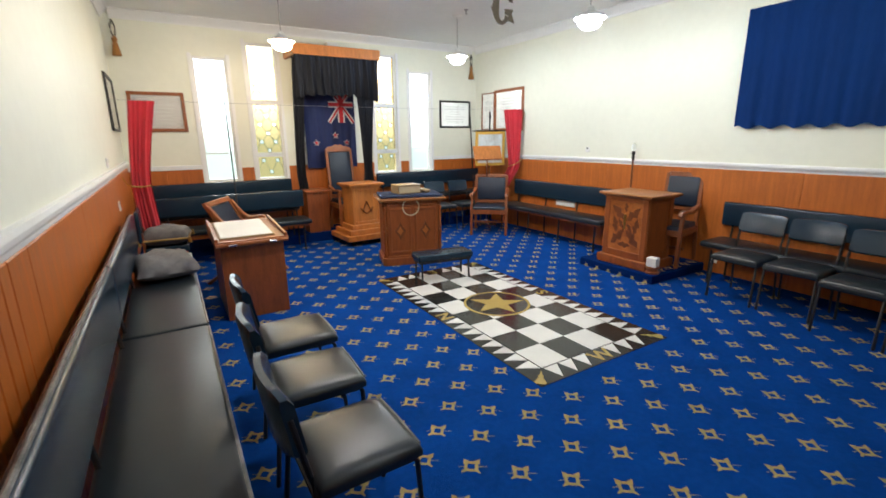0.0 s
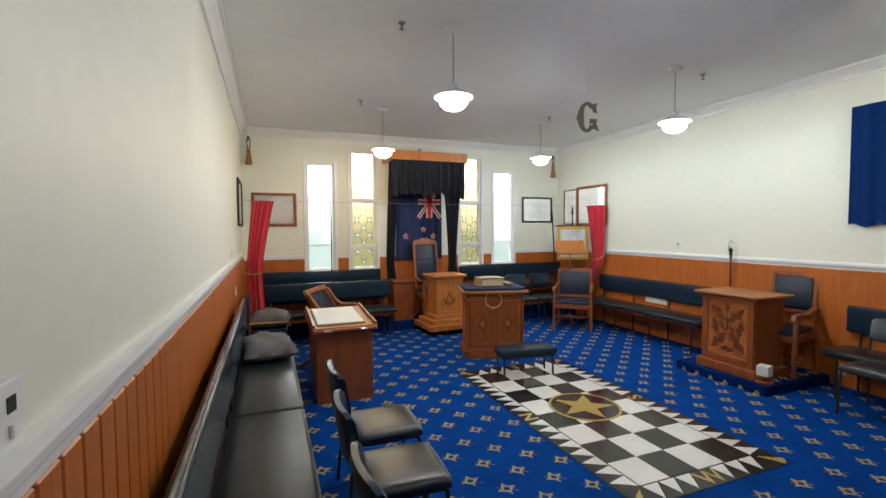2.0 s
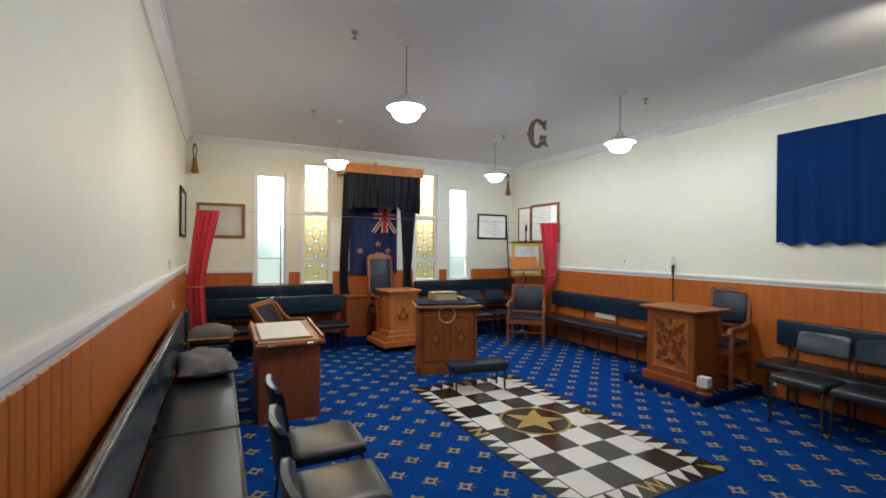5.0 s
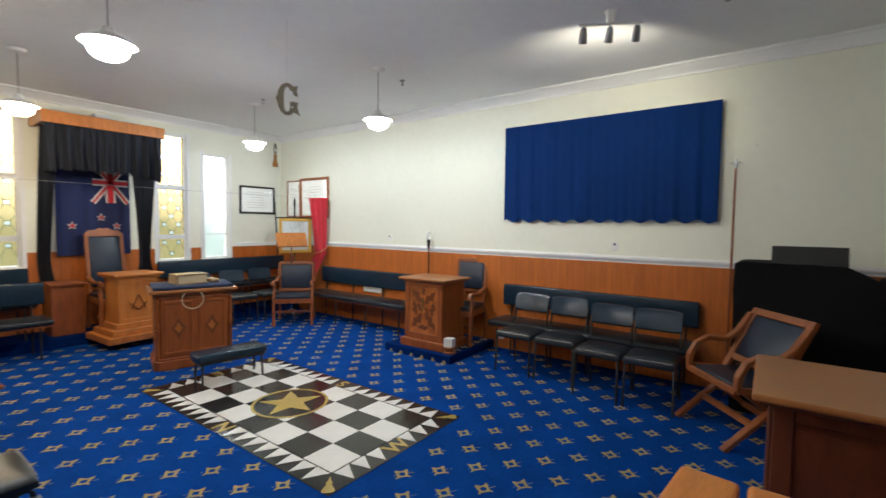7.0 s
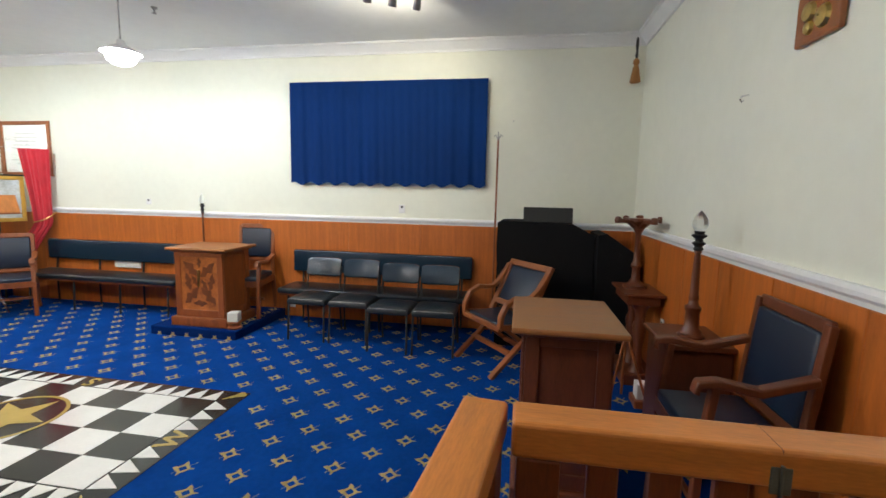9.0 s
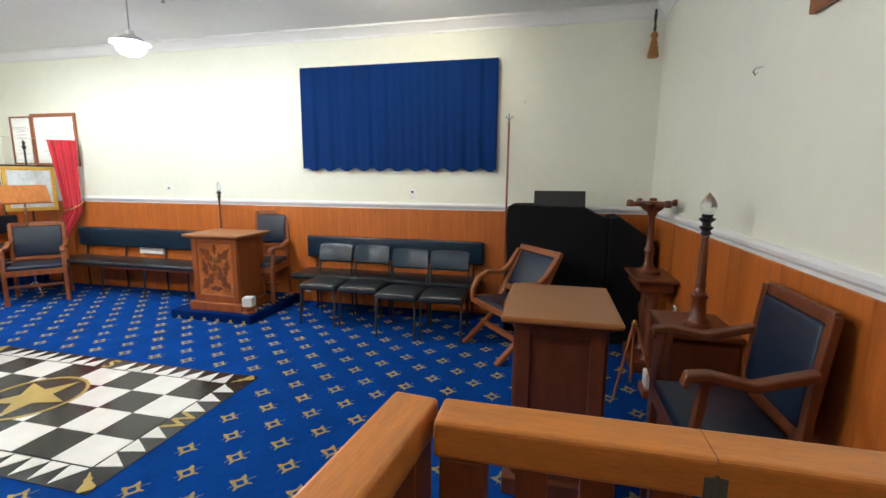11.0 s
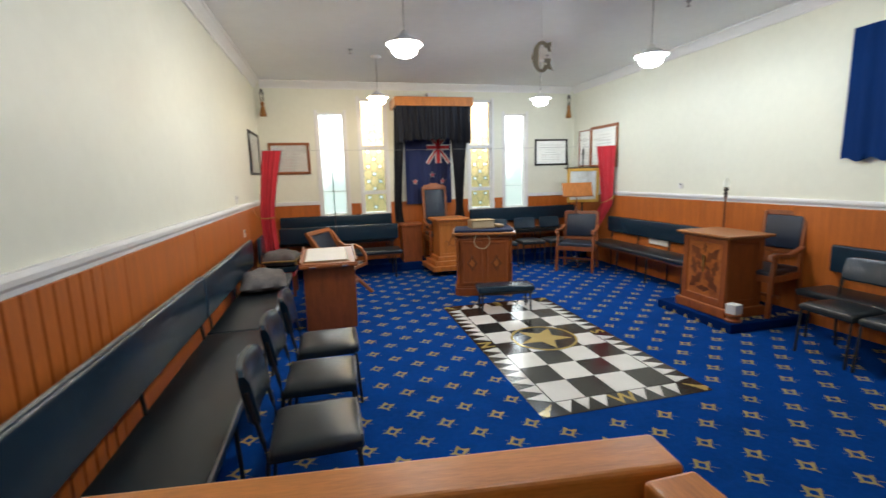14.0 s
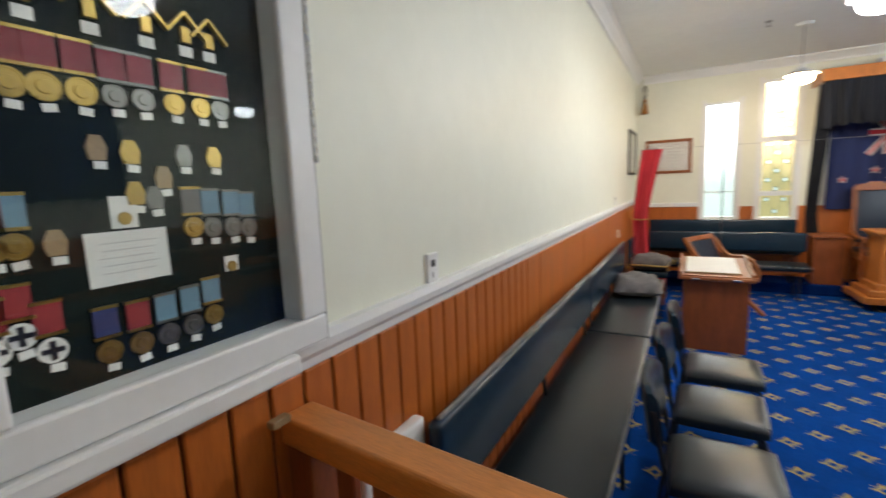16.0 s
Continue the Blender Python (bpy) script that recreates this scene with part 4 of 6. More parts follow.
def officer_pedestal(m, label, w, d, h, burl, wood):
    """A closed pedestal, its panelled front at -y, origin at the floor."""
    p = thing("officer_pedestal", label, "pedestal", m)
    part("plinth", boxed(-w - 0.05, w + 0.05, -d - 0.05, d + 0.05, 0, 0.1, bevel=0.012), wood, p)
    part("body", boxed(-w, w, -d, d, 0.1, h - 0.03), wood, p)
    t = bmesh.new()
    for x0, x1, z0, z1 in ((-w, -w + 0.07, 0.1, h - 0.03), (w - 0.07, w, 0.1, h - 0.03), (-w + 0.07, w - 0.07, h - 0.1, h - 0.03), (-w + 0.07, w - 0.07, 0.1, 0.18)):
        box(t, x0, x1, -d - 0.018, -d, z0, z1, bevel=0.004, seg=1)
    part("front_frame", t, wood, p)
    t = bmesh.new()
    for y0, y1, z0, z1 in ((-d, -d + 0.07, 0.1, h - 0.03), (d - 0.07, d, 0.1, h - 0.03), (-d + 0.07, d - 0.07, h - 0.1, h - 0.03), (-d + 0.07, d - 0.07, 0.1, 0.18)):
        box(t, -0.012, 0, y0, y1, z0, z1, bevel=0.004, seg=1)
    for x in (-w, w + 0.012):
        side = part("side_frame", t.copy(), wood, p)
        side.location.x = x
    t.free()
    part("cornice", boxed(-w - 0.035, w + 0.035, -d - 0.035, d + 0.035, h - 0.05, h - 0.028, bevel=0.008), wood, p)
    part("top", boxed(-w - 0.07, w + 0.07, -d - 0.07, d + 0.07, h - 0.03, h, bevel=0.01), OAK_FLAT, p)
    if burl:
        part("burl_panel", boxed(-w + 0.07, w - 0.07, -d - 0.006, -d, 0.18, h - 0.1), BURL, p, "figured burl veneer panel")
        leaf = [(0, -1), (0.35, -0.55), (0.2, -0.2), (0.5, 0.1), (0.25, 0.5), (0, 1), (-0.25, 0.45), (-0.15, 0.1), (-0.45, -0.15), (-0.2, -0.5)]
        for px, pz, turn, sc in ((-0.1, 0.63, 48, 0.125), (0.1, 0.63, -48, 0.125), (-0.1, 0.34, -42, 0.13), (0.1, 0.34, 42, 0.13), (0, 0.7, 0, 0.06), (0, 0.25, 90, 0.09), (-0.14, 0.49, 12, 0.1), (0.14, 0.49, -12, 0.1), (-0.06, 0.5, 30, 0.07), (0.06, 0.46, -150, 0.07)):
            t = bmesh.new()
            cs, sn = math.cos(radians(turn)), math.sin(radians(turn))
            prism(t, [(px + sc * (u * cs - v * sn), pz + sc * (u * sn + v * cs)) for u, v in leaf], -d - 0.008, -d - 0.0055, "xz")
            part("marquetry_leaf", t, INLAY, p, "dark marquetry leaf")
        t = bmesh.new()
        tube(t, [(0, -d - 0.02, 0.5), (0, -d - 0.02, 0.62)], 0.012, 8), tube(t, [(0, -d - 0.02, 0.44), (0, -d - 0.02, 0.5)], 0.006, 8)
        smooth(part("plumb_emblem", t, BRASS, p, "small brass plumb emblem"))
    return p


officer_pedestal(pose(5.93, 4.68, 0.1, rz=-90), "golden oak pedestal with dark marquetry panel", 0.29, 0.22, 0.865, True, OAK)
officer_pedestal(pose(3.97, 1.02, 0, rz=-90), "plain brown wooden pedestal with moulded top", 0.21, 0.29, 0.95, False, MAHOGANY)

gb = thing("gavel_block", "white stone cube on a turned wooden stand", "stone block", pose(5.72, 4.29, 0.1))
smooth(part("stand", lathe(bmesh.new(), [(0.075, 0), (0.08, 0.015), (0.06, 0.03), (0.06, 0.05), (0.075, 0.065), (0.07, 0.08)], 20), OAK, gb))
part("cube", boxed(-0.055, 0.055, -0.055, 0.055, 0.08, 0.18, bevel=0.006, m=pose(0, 0, 0, rz=12)), PAPER, gb, "pale rough stone cube")


def torch(m, label, h):
    """A turned column light with a flame-shaped glass."""
    p = thing("column_light", label, "lamp", m)
    smooth(part("base", lathe(bmesh.new(), [(0.075, 0), (0.075, 0.014), (0.06, 0.022), (0.056, 0.04), (0.042, 0.055), (0.038, 0.15), (0.046, 0.165), (0.046, 0.18), (0.03, 0.195), (0.026, 0.22)], 12), MAHOGANY, p))
    smooth(part("column", lathe(bmesh.new(), [(0.026, 0.22), (0.03, 0.235), (0.024, 0.26), (0.022, 0.4), (0.016, h - 0.25), (0.022, h - 0.245), (0.02, h - 0.235)], 14), MAHOGANY, p))
    smooth(part("capital", lathe(bmesh.new(), [(0.02, h - 0.235), (0.028, h - 0.225), (0.02, h - 0.21), (0.034, h - 0.195), (0.036, h - 0.188), (0.022, h - 0.18), (0.022, h - 0.165), (0.04, h - 0.15), (0.042, h - 0.143), (0.024, h - 0.135), (0.03, h - 0.122), (0.024, h - 0.118)], 14), BLACKMETAL, p))
    fl = bmesh.new()
    lathe(fl, [(0.024, h - 0.118), (0.04, h - 0.1), (0.045, h - 0.08), (0.041, h - 0.055), (0.024, h - 0.025), (0.008, h - 0.008), (0.003, h)], 8)
    part("flame_glass", fl, FROST, p, "faceted flame-shaped glass")
    return p


torch(pose(4.27, 0.25, 0.78), "turned wooden column light with glass flame", 0.75)
torch(pose(6.5, 5.23, 0.0) @ Matrix.Diagonal((0.72, 0.72, 1, 1)), "tall slender column light with glass flame", 1.53)
cb = thing("side_cabinet", "dark wooden side cabinet beneath the column light", "cabinet", pose(4.3, 0.25, 0))
part("body", boxed(-0.2, 0.2, -0.17, 0.17, 0.03, 0.75), MAHOGANY, cb)
part("top", boxed(-0.23, 0.23, -0.18, 0.2, 0.75, 0.78, bevel=0.008), MAHOGANY, cb)
part("foot", boxed(-0.21, 0.21, -0.175, 0.175, 0, 0.03), MAHOGANY, cb)

# writing desk on the north side
nd = thing("writing_desk", "brown wooden writing desk with sloped lid", "desk", pose(1.76, 6.08, 0))
part("body", boxed(-0.27, 0.27, -0.4, 0.4, 0.0, 0.7), DARKWOOD, nd)
part("side_panel", boxed(0.27, 0.278, -0.34, 0.34, 0.08, 0.64, bevel=0.004), DARKWOOD, nd)
t = bmesh.new()
prism(t, [(-0.44, 0.7), (0.44, 0.7), (0.44, 0.79), (-0.44, 0.745)], -0.31, 0.31, "yz")
part("lid", t, CHAIRWOOD, nd, "sloped wooden lid")
part("front_rail", boxed(-0.31, 0.31, -0.46, -0.43, 0.7, 0.735, bevel=0.01), CHAIRWOOD, nd)
for s in (-1, 1):
    part("side_lip", bar(bmesh.new(), [(s * 0.295, -0.43, 0.76), (s * 0.295, 0.42, 0.81)], 0.025, 0.03, 0.005), CHAIRWOOD, nd)
    part("clip", boxed(s * 0.17 - 0.035, s * 0.17 + 0.035, -0.475, -0.455, 0.705, 0.725, bevel=0.005), CHROME, nd)
bp = thing("blotter_board", "cream blotter board lying on the desk", "board", pose(1.75, 6.08, 0.7675, 2.93))
part("board", boxed(-0.25, 0.22, -0.36, 0.36, 0.002, 0.014, bevel=0.003), LEATHER, bp)
part("sheet", boxed(-0.235, 0.205, -0.34, 0.34, 0.014, 0.018), PAPER, bp, "cream paper sheet")

# grey cushions on the north bench
def floppy(name, label, m, lx, ly, h, mat, tassels=False):
    c = thing(name, label, "cushion", m)
    bm = bmesh.new()
    n = 14
    rnd = random.Random(3)
    top, bot = [], []
    for i in range(n + 1):
        a, b = [], []
        for j in range(n + 1):
            u, v = -1 + 2 * i / n, -1 + 2 * j / n
            f = max(0.0, (1 - abs(u) ** 4) * (1 - abs(v) ** 4)) ** 0.5
            wr = (0.012 * math.sin(6 * u + 3 * v) + 0.009 * math.sin(11 * v - 5 * u + 1) + 0.006 * math.sin(17 * u + 9 * v)) * f + rnd.uniform(-0.003, 0.003) * f
            a.append(bm.verts.new((u * lx, v * ly, h * 0.4 + h * 0.6 * f + wr)))
            b.append(bm.verts.new((u * lx * 0.98, v * ly * 0.98, h * 0.4 - h * 0.4 * f)) if 0 < i < n and 0 < j < n else a[-1])
        top.append(a), bot.append(b)
    for i in range(n):
        for j in range(n):
            bm.faces.new((top[i][j], top[i + 1][j], top[i + 1][j + 1], top[i][j + 1]))
            q = [bot[i][j], bot[i][j + 1], bot[i + 1][j + 1], bot[i + 1][j]]
            if len(set(q)) == 4 and not set(q) == {top[i][j], top[i + 1][j], top[i + 1][j + 1], top[i][j + 1]}:
                bm.faces.new(q)
    smooth(part("cover", bm, mat, c), 80)
    if tassels:
        t = bmesh.new()
        pts = [(-lx, -ly), (lx, -ly), (lx, ly), (-lx, ly), (-lx, -ly)]
        tube(t, [(px, py, h * 0.4) for px, py in pts], 0.012, 6)
        smooth(part("gold_cord", t, BRASS, c, "gold cord edging"))
        for px, py in pts[:4]:
            smooth(part("tassel", lathe(bmesh.new(), [(0.006, 0.02), (0.014, 0.01), (0.012, -0.005), (0.022, -0.045), (0.018, -0.05)], 8, (px * 1.05, py * 1.05, h * 0.4)), BRASS, c))
    return c


floppy("cushion", "rumpled grey cloth cushion lying on the bench", pose(1.05, 5.95, 0.466, rz=8), 0.24, 0.34, 0.185, GREYCLOTH)
st = thing("low_chair", "low dark vinyl chair with red apron beside the bench", "chair", pose(1.07, 7.5, 0))
smooth(part("seat", cushion(-0.22, 0.22, -0.24, 0.24, 0.36, 0.44, 0.02), VINYL, st))
part("apron", boxed(-0.2, 0.2, -0.22, 0.22, 0.3, 0.36), REDCLOTH, st)
smooth(part("backrest", cushion(-0.27, -0.225, -0.24, 0.24, 0.5, 0.86, 0.02), VINYL, st, "dark vinyl back pad"))
for y in (-0.2, 0.2):
    part("back_post", boxed(-0.235, -0.21, y - 0.015, y + 0.015, 0.33, 0.62), DARKWOOD, st)
for x in (-0.18, 0.18):
    for y in (-0.2, 0.2):
        part("leg", boxed(x - 0.018, x + 0.018, y - 0.018, y + 0.018, 0, 0.3), DARKWOOD, st)
floppy("tasselled_cushion", "grey patterned cushion with gold cord and tassels", pose(1.08, 7.5, 0.442, rz=-6), 0.24, 0.24, 0.2, GREYCLOTH, True)

# ---- canopy over the throne ----
cn = thing("canopy", "oak canopy with navy velvet valance and side curtains", "canopy", pose(3.66, E_Y, 0))
part("fascia", boxed(-0.69, 0.69, -0.6, -0.56, 2.83, 2.98, bevel=0.006), PALEOAK, cn)
for s in (-1, 1):
    part("side_fascia", boxed(s * 0.67 - 0.02, s * 0.67 + 0.02, -0.56, -0.016, 2.83, 2.98, bevel=0.006), PALEOAK, cn)
part("roof_board", boxed(-0.66, 0.66, -0.56, -0.016, 2.955, 2.975), OAK, cn)
bm = bmesh.new()
drape(bm, -0.66, 0.67, 2.25, 2.85, -0.5, 0.05, 9, 160, 16, 0.012, hem=0.02, flare=0.35, seed=4)
for v in bm.verts:
    k = (2.85 - v.co.z) / 0.6
    v.co.z -= k * (0.07 * abs(v.co.x / 0.66) ** 3 - 0.035 * abs(math.sin(4.7 * v.co.x + 0.6)))
    v.co.y += k * 0.02 * math.sin(11 * v.co.z + 5 * v.co.x)
smooth(part("valance", bm, NAVYCLOTH, cn, "gathered navy velvet valance"), 80)


def gathered(x0, x1, xb0, xb1, y, z0, zt, z1, folds, depth, seed):
    """A curtain gathered in at the height zt, hanging from z1 to z0."""
    bm = bmesh.new()
    drape(bm, 0, 1, z0, z1, y, depth, folds, 60, 30, 0.01, seed=seed)
    for v in bm.verts:
        k = (v.co.z - zt) / (z1 - zt) if v.co.z > zt else 0.35 * (zt - v.co.z) / max(1e-6, zt - z0)
        k = max(0, min(1, k)) ** 1.3
        a, b = xb0 + (x0 - xb0) * k, xb1 + (x1 - xb1) * k
        v.co.x = a + (b - a) * v.co.x
    return bm


smooth(part("side_curtain", gathered(-0.69, -0.5, -0.76, -0.62, -0.46, 0.85, 1.1, 2.8, 4, 0.035, 6), NAVYCLOTH, cn, "tied navy velvet side curtain"), 80)
smooth(part("side_curtain", gathered(0.26, 0.66, 0.37, 0.5, -0.46, 0.85, 1.1, 2.8, 5, 0.035, 7), NAVYCLOTH, cn, "tied navy velvet side curtain"), 80)
bx = thing("ceiling_box", "small white junction box above the canopy", "junction box", pose(3.72, E_Y - 0.1, 2.98))
part("case", boxed(-0.09, 0.09, -0.08, 0.08, 0.001, 0.14, bevel=0.01), PLASTIC, bx)

fl = thing("hanging_flag", "navy flag with union cross corner and four stars", "flag", pose(3.63, E_Y - 0.05, 0))
bm = bmesh.new()
drape(bm, -0.43, 0.43, 1.14, 2.5, 0, 0.014, 3, 60, 10, 0.006, seed=9)
smooth(part("field", bm, FLAGBLUE, fl), 80)
REDF = material("flag_red", (0.5, 0.02, 0.03), 0.8, vary=0.15)
WHITEF = material("flag_white", (0.62, 0.6, 0.6), 0.8, vary=0.08)
FY = -0.036


def strip(bm, a, b, w, y):
    a, b = Vector(a), Vector(b)
    d = (b - a).normalized()
    s = Vector((-d.y, d.x)) * w / 2
    prism(bm, [tuple(q) for q in (a - s, b - s, b + s, a + s)], y, y + 0.002, "xz")


ux0, ux1, uz0, uz1 = -0.02, 0.40, 1.88, 2.46
um, vm = (ux0 + ux1) / 2, (uz0 + uz1) / 2
t = bmesh.new()
for a, b, w in (((ux0, uz0), (ux1, uz1), 0.07), ((ux0, uz1), (ux1, uz0), 0.07), ((um, uz0), (um, uz1), 0.12), ((ux0, vm), (ux1, vm), 0.1)):
    strip(t, a, b, w, FY)
part("white_cross", t, WHITEF, fl)
t = bmesh.new()
for a, b, w in (((ux0, uz0), (ux1, uz1), 0.028), ((ux0, uz1), (ux1, uz0), 0.028), ((um, uz0), (um, uz1), 0.07), ((ux0, vm), (ux1, vm), 0.055)):
    strip(t, a, b, w, FY - 0.003)
part("red_cross", t, REDF, fl)
for sx, sz in ((-0.26, 1.55), (0.07, 1.67), (0.26, 1.55), (0.0, 1.3)):
    for r, y, mt in ((0.062, FY, WHITEF), (0.042, FY - 0.003, REDF)):
        t = bmesh.new()
        prism(t, [(sx + q * r * math.sin(k * math.pi / 5), sz + q * r * math.cos(k * math.pi / 5)) for k in range(10) for q in ((1, 0.42)[k % 2],)], y, y + 0.002, "xz")
        part("star", t, mt, fl)
smooth(part("rope", tube(bmesh.new(), [(-0.46, -0.01, 2.505), (0.46, -0.01, 2.505)], 0.008, 6), REDF, fl))
lk = thing("side_ledge", "low brown wooden side cabinet beside the throne", "cabinet", pose(3.2, 8.72, DAIS))
part("body", boxed(-0.17, 0.17, -0.16, 0.2, 0, 0.64), DARKWOOD, lk)
part("ledge", boxed(-0.2, 0.2, -0.19, 0.22, 0.64, 0.68, bevel=0.008), DARKWOOD, lk)

# ---- frames on walls: local xz, facing -y ----
def picture(m, w, h, mat, label, paper=PAPER, border=0.035, lines=6, seed=0):
    p = thing("picture_frame", label, "picture frame", m)
    t = bmesh.new()
    for x0, x1, z0, z1 in ((-w, w, h - border, h), (-w, w, -h, -h + border), (-w, -w + border, -h + border, h - border), (w - border, w, -h + border, h - border)):
        box(t, x0, x1, -0.025, 0, z0, z1, bevel=0.005)
    part("frame", t, mat, p)
    pr = part("print", boxed(-w + border, w - border, -0.008, -0.002, -h + border, h - border), paper, p)
    t = bmesh.new()
    rnd = random.Random(seed)
    for k in range(lines):
        z = h * 0.55 - (k / max(1, lines - 1)) * h * 1.1
        half = (w - border) * rnd.uniform(0.35, 0.75)
        box(t, -half, half, -0.0095, -0.0078, z - 0.006, z + 0.006)
    part("printed_lines", t, INK, pr, "faint printed lines")
    gz = part("glazing", boxed(-w + border, w - border, -0.014, -0.012, -h + border, h - border), CLEAR, p, "thin picture glass")
    gz.visible_shadow = False
    return p


GREYPRINT = material("aged_print", (0.42, 0.39, 0.37), 0.7, vary=0.2, scale=5)
picture(pose(1.19, E_Y - 0.002, 2.01), 0.34, 0.27, CHAIRWOOD, "brown wooden framed certificate on the cream wall", GREYPRINT, 0.045, 7, 1)
picture(pose(6.16, E_Y - 0.002, 2.05), 0.355, 0.255, BLACKMETAL, "black framed charter on the cream wall", PAPER, 0.035, 7, 2)
picture(pose(S_X - 0.002, 8.02, 2.09, rz=-90), 0.41, 0.37, CHAIRWOOD, "large brown framed charter on the cream wall", PAPER, 0.05, 9, 3)
picture(pose(S_X - 0.002, 8.63, 2.09, rz=-90), 0.2, 0.34, DARKWOOD, "narrow dark framed certificate on the cream wall", PAPER, 0.02, 8, 4)
picture(pose(N_X + 0.002, 8.5, 2.07, rz=90), 0.48, 0.33, BLACKMETAL, "wide black framed picture on the cream wall", GREYPRINT, 0.035, 6, 5)

# ---- royal blue curtain over the south wall screen ----
bl = thing("wall_curtain", "royal blue pleated curtain hanging on the cream wall", "curtain", pose(S_X - 0.02, 2.88, 0, rz=-90))
bm = bmesh.new()
drape(bm, -1.19, 1.19, 1.685, 2.875, -0.032, 0.0075, 11, 320, 16, 0.008, hem=0.018, seed=2)
smooth(part("cloth", bm, BLUECLOTH, bl), 80)
part("pelmet_rail", boxed(-1.175, 1.175, -0.022, 0.02, 2.82, 2.845), GREYMETAL, bl)

# ---- red curtains on a wire across the room ----
wr = thing("curtain_wire", "thin steel wire stretched across the room", "wire", pose(0, 0, 0))
smooth(part("wire", tube(bmesh.new(), [(N_X + 0.005, 7.85, 2.08), (2.7, 7.85, 2.062), (4.7, 7.84, 2.062), (S_X - 0.005, 7.83, 2.08)], 0.0025, 6), GREYMETAL, wr))
rc = thing("red_curtain", "bright red curtain tied in with a cord", "curtain", pose(0, 7.87, 0))
smooth(part("cloth", gathered(0.9, 1.17, 0.8, 1.0, 0.02, 0.42, 1.1, 2.075, 3, 0.022, 11), REDCLOTH, rc), 80)
smooth(part("tie_cord", tube(bmesh.new(), [(0.8, -0.07, 1.1), (0.9, -0.085, 1.09), (1.0, -0.07, 1.1)], 0.01, 6), BRASS, rc))
smooth(part("hook_cord", tube(bmesh.new(), [(0.715, 0.0, 1.22), (0.76, -0.03, 1.12), (0.81, -0.06, 1.1)], 0.006, 6), BRASS, rc))
rs = thing("red_curtain", "bright red curtain swept aside by a gold cord", "curtain", pose(6.5, 7.68, 0, rz=-62))
bm = gathered(-0.19, 0.15, -0.08, 0.12, 0.0, 0.55, 1.08, 2.075, 3, 0.025, 12)
for v in bm.verts:
    if v.co.z < 1.08:
        v.co.x -= (1.08 - v.co.z) * 0.6
smooth(part("cloth", bm, REDCLOTH, rs), 80)
smooth(part("tie_cord", tube(bmesh.new(), [(-0.06, -0.08, 1.1), (0.05, -0.09, 1.13), (0.13, -0.06, 1.18), (0.17, 0.0, 1.24)], 0.008, 6), BRASS, rs))

# ---- south-east corner: banner board, music stand ----
tb = thing("tracing_board", "gold-framed painted board standing in the corner", "painting", pose(6.3, 8.1, 0, rz=-20))
t = bmesh.new()
for x0, x1, z0, z1 in ((-0.28, 0.28, 1.66, 1.71), (-0.28, 0.28, 1.1, 1.15), (-0.28, -0.23, 1.15, 1.66), (0.23, 0.28, 1.15, 1.66)):
    box(t, x0, x1, -0.02, 0.015, z0, z1, bevel=0.006)
part("frame", t, material("gilt_wood", (0.62, 0.36, 0.06), 0.4, vary=0.2, scale=20), tb)
part("painting", boxed(-0.23, 0.23, -0.008, 0.008, 1.15, 1.66), material("painted_landscape", (0.62, 0.68, 0.72), 0.6, vary=0.4, scale=4, second=(0.38, 0.40, 0.36)), tb)
smooth(part("crossbar", tube(bmesh.new(), [(-0.33, 0, 1.72), (0.33, 0, 1.72)], 0.012, 8), BLACKMETAL, tb))
smooth(part("pole", tube(bmesh.new(), [(0, 0.03, 0.03), (0, 0.03, 1.95)], 0.013, 8), BLACKMETAL, tb))
smooth(part("finial", lathe(bmesh.new(), [(0.01, 1.93), (0.028, 1.97), (0.014, 2.0), (0.02, 2.03), (0.003, 2.07)], 10, (0, 0.03, 0)), BLACKMETAL, tb))
smooth(part("foot", lathe(bmesh.new(), [(0.16, 0), (0.15, 0.02), (0.03, 0.035)], 18, (0, 0.03, 0)), BLACKMETAL, tb))
ms = thing("music_stand", "pale wooden music desk on a chrome stand", "music stand", pose(5.98, 7.75, 0, rz=-12))
dk = boxed(-0.26, 0.26, -0.012, 0.012, -0.12, 0.12, bevel=0.005)
dk.transform(pose(0, 0, 1.35, -22))
part("desk", dk, PALEOAK, ms)
part("lip", boxed(-0.26, 0.26, -0.09, -0.035, 1.225, 1.24, bevel=0.004), OAK, ms)
smooth(part("pole", tube(bmesh.new(), [(0, 0.02, 0.03), (0, 0.02, 1.32)], 0.012, 10), CHROME, ms))
for k in range(3):
    a = k * 2.094 + 0.4
    smooth(part("leg", tube(bmesh.new(), [(0, 0.02, 0.18), (0.26 * math.cos(a), 0.02 + 0.26 * math.sin(a), 0.008)], 0.009, 6), CHROME, ms))


def tassel(m, label):
    """A rope tassel that hangs from the cornice corner."""
    p = thing("rope_tassel", label, "tassel", m)
    RT = ROPE
    smooth(part("cord", tube(bmesh.new(), [(0.0, 0, 0.02), (-0.025, 0, -0.06), (-0.02, 0, -0.14), (0.0, 0, -0.2), (0.02, 0, -0.14), (0.025, 0, -0.06), (0.0, 0, 0.02)], 0.011, 6), BLACKMETAL, p))
    smooth(part("skirt", lathe(bmesh.new(), [(0.012, -0.18), (0.03, -0.2), (0.034, -0.225), (0.022, -0.25), (0.03, -0.27), (0.055, -0.41), (0.05, -0.42)], 12), RT, p))
    return p


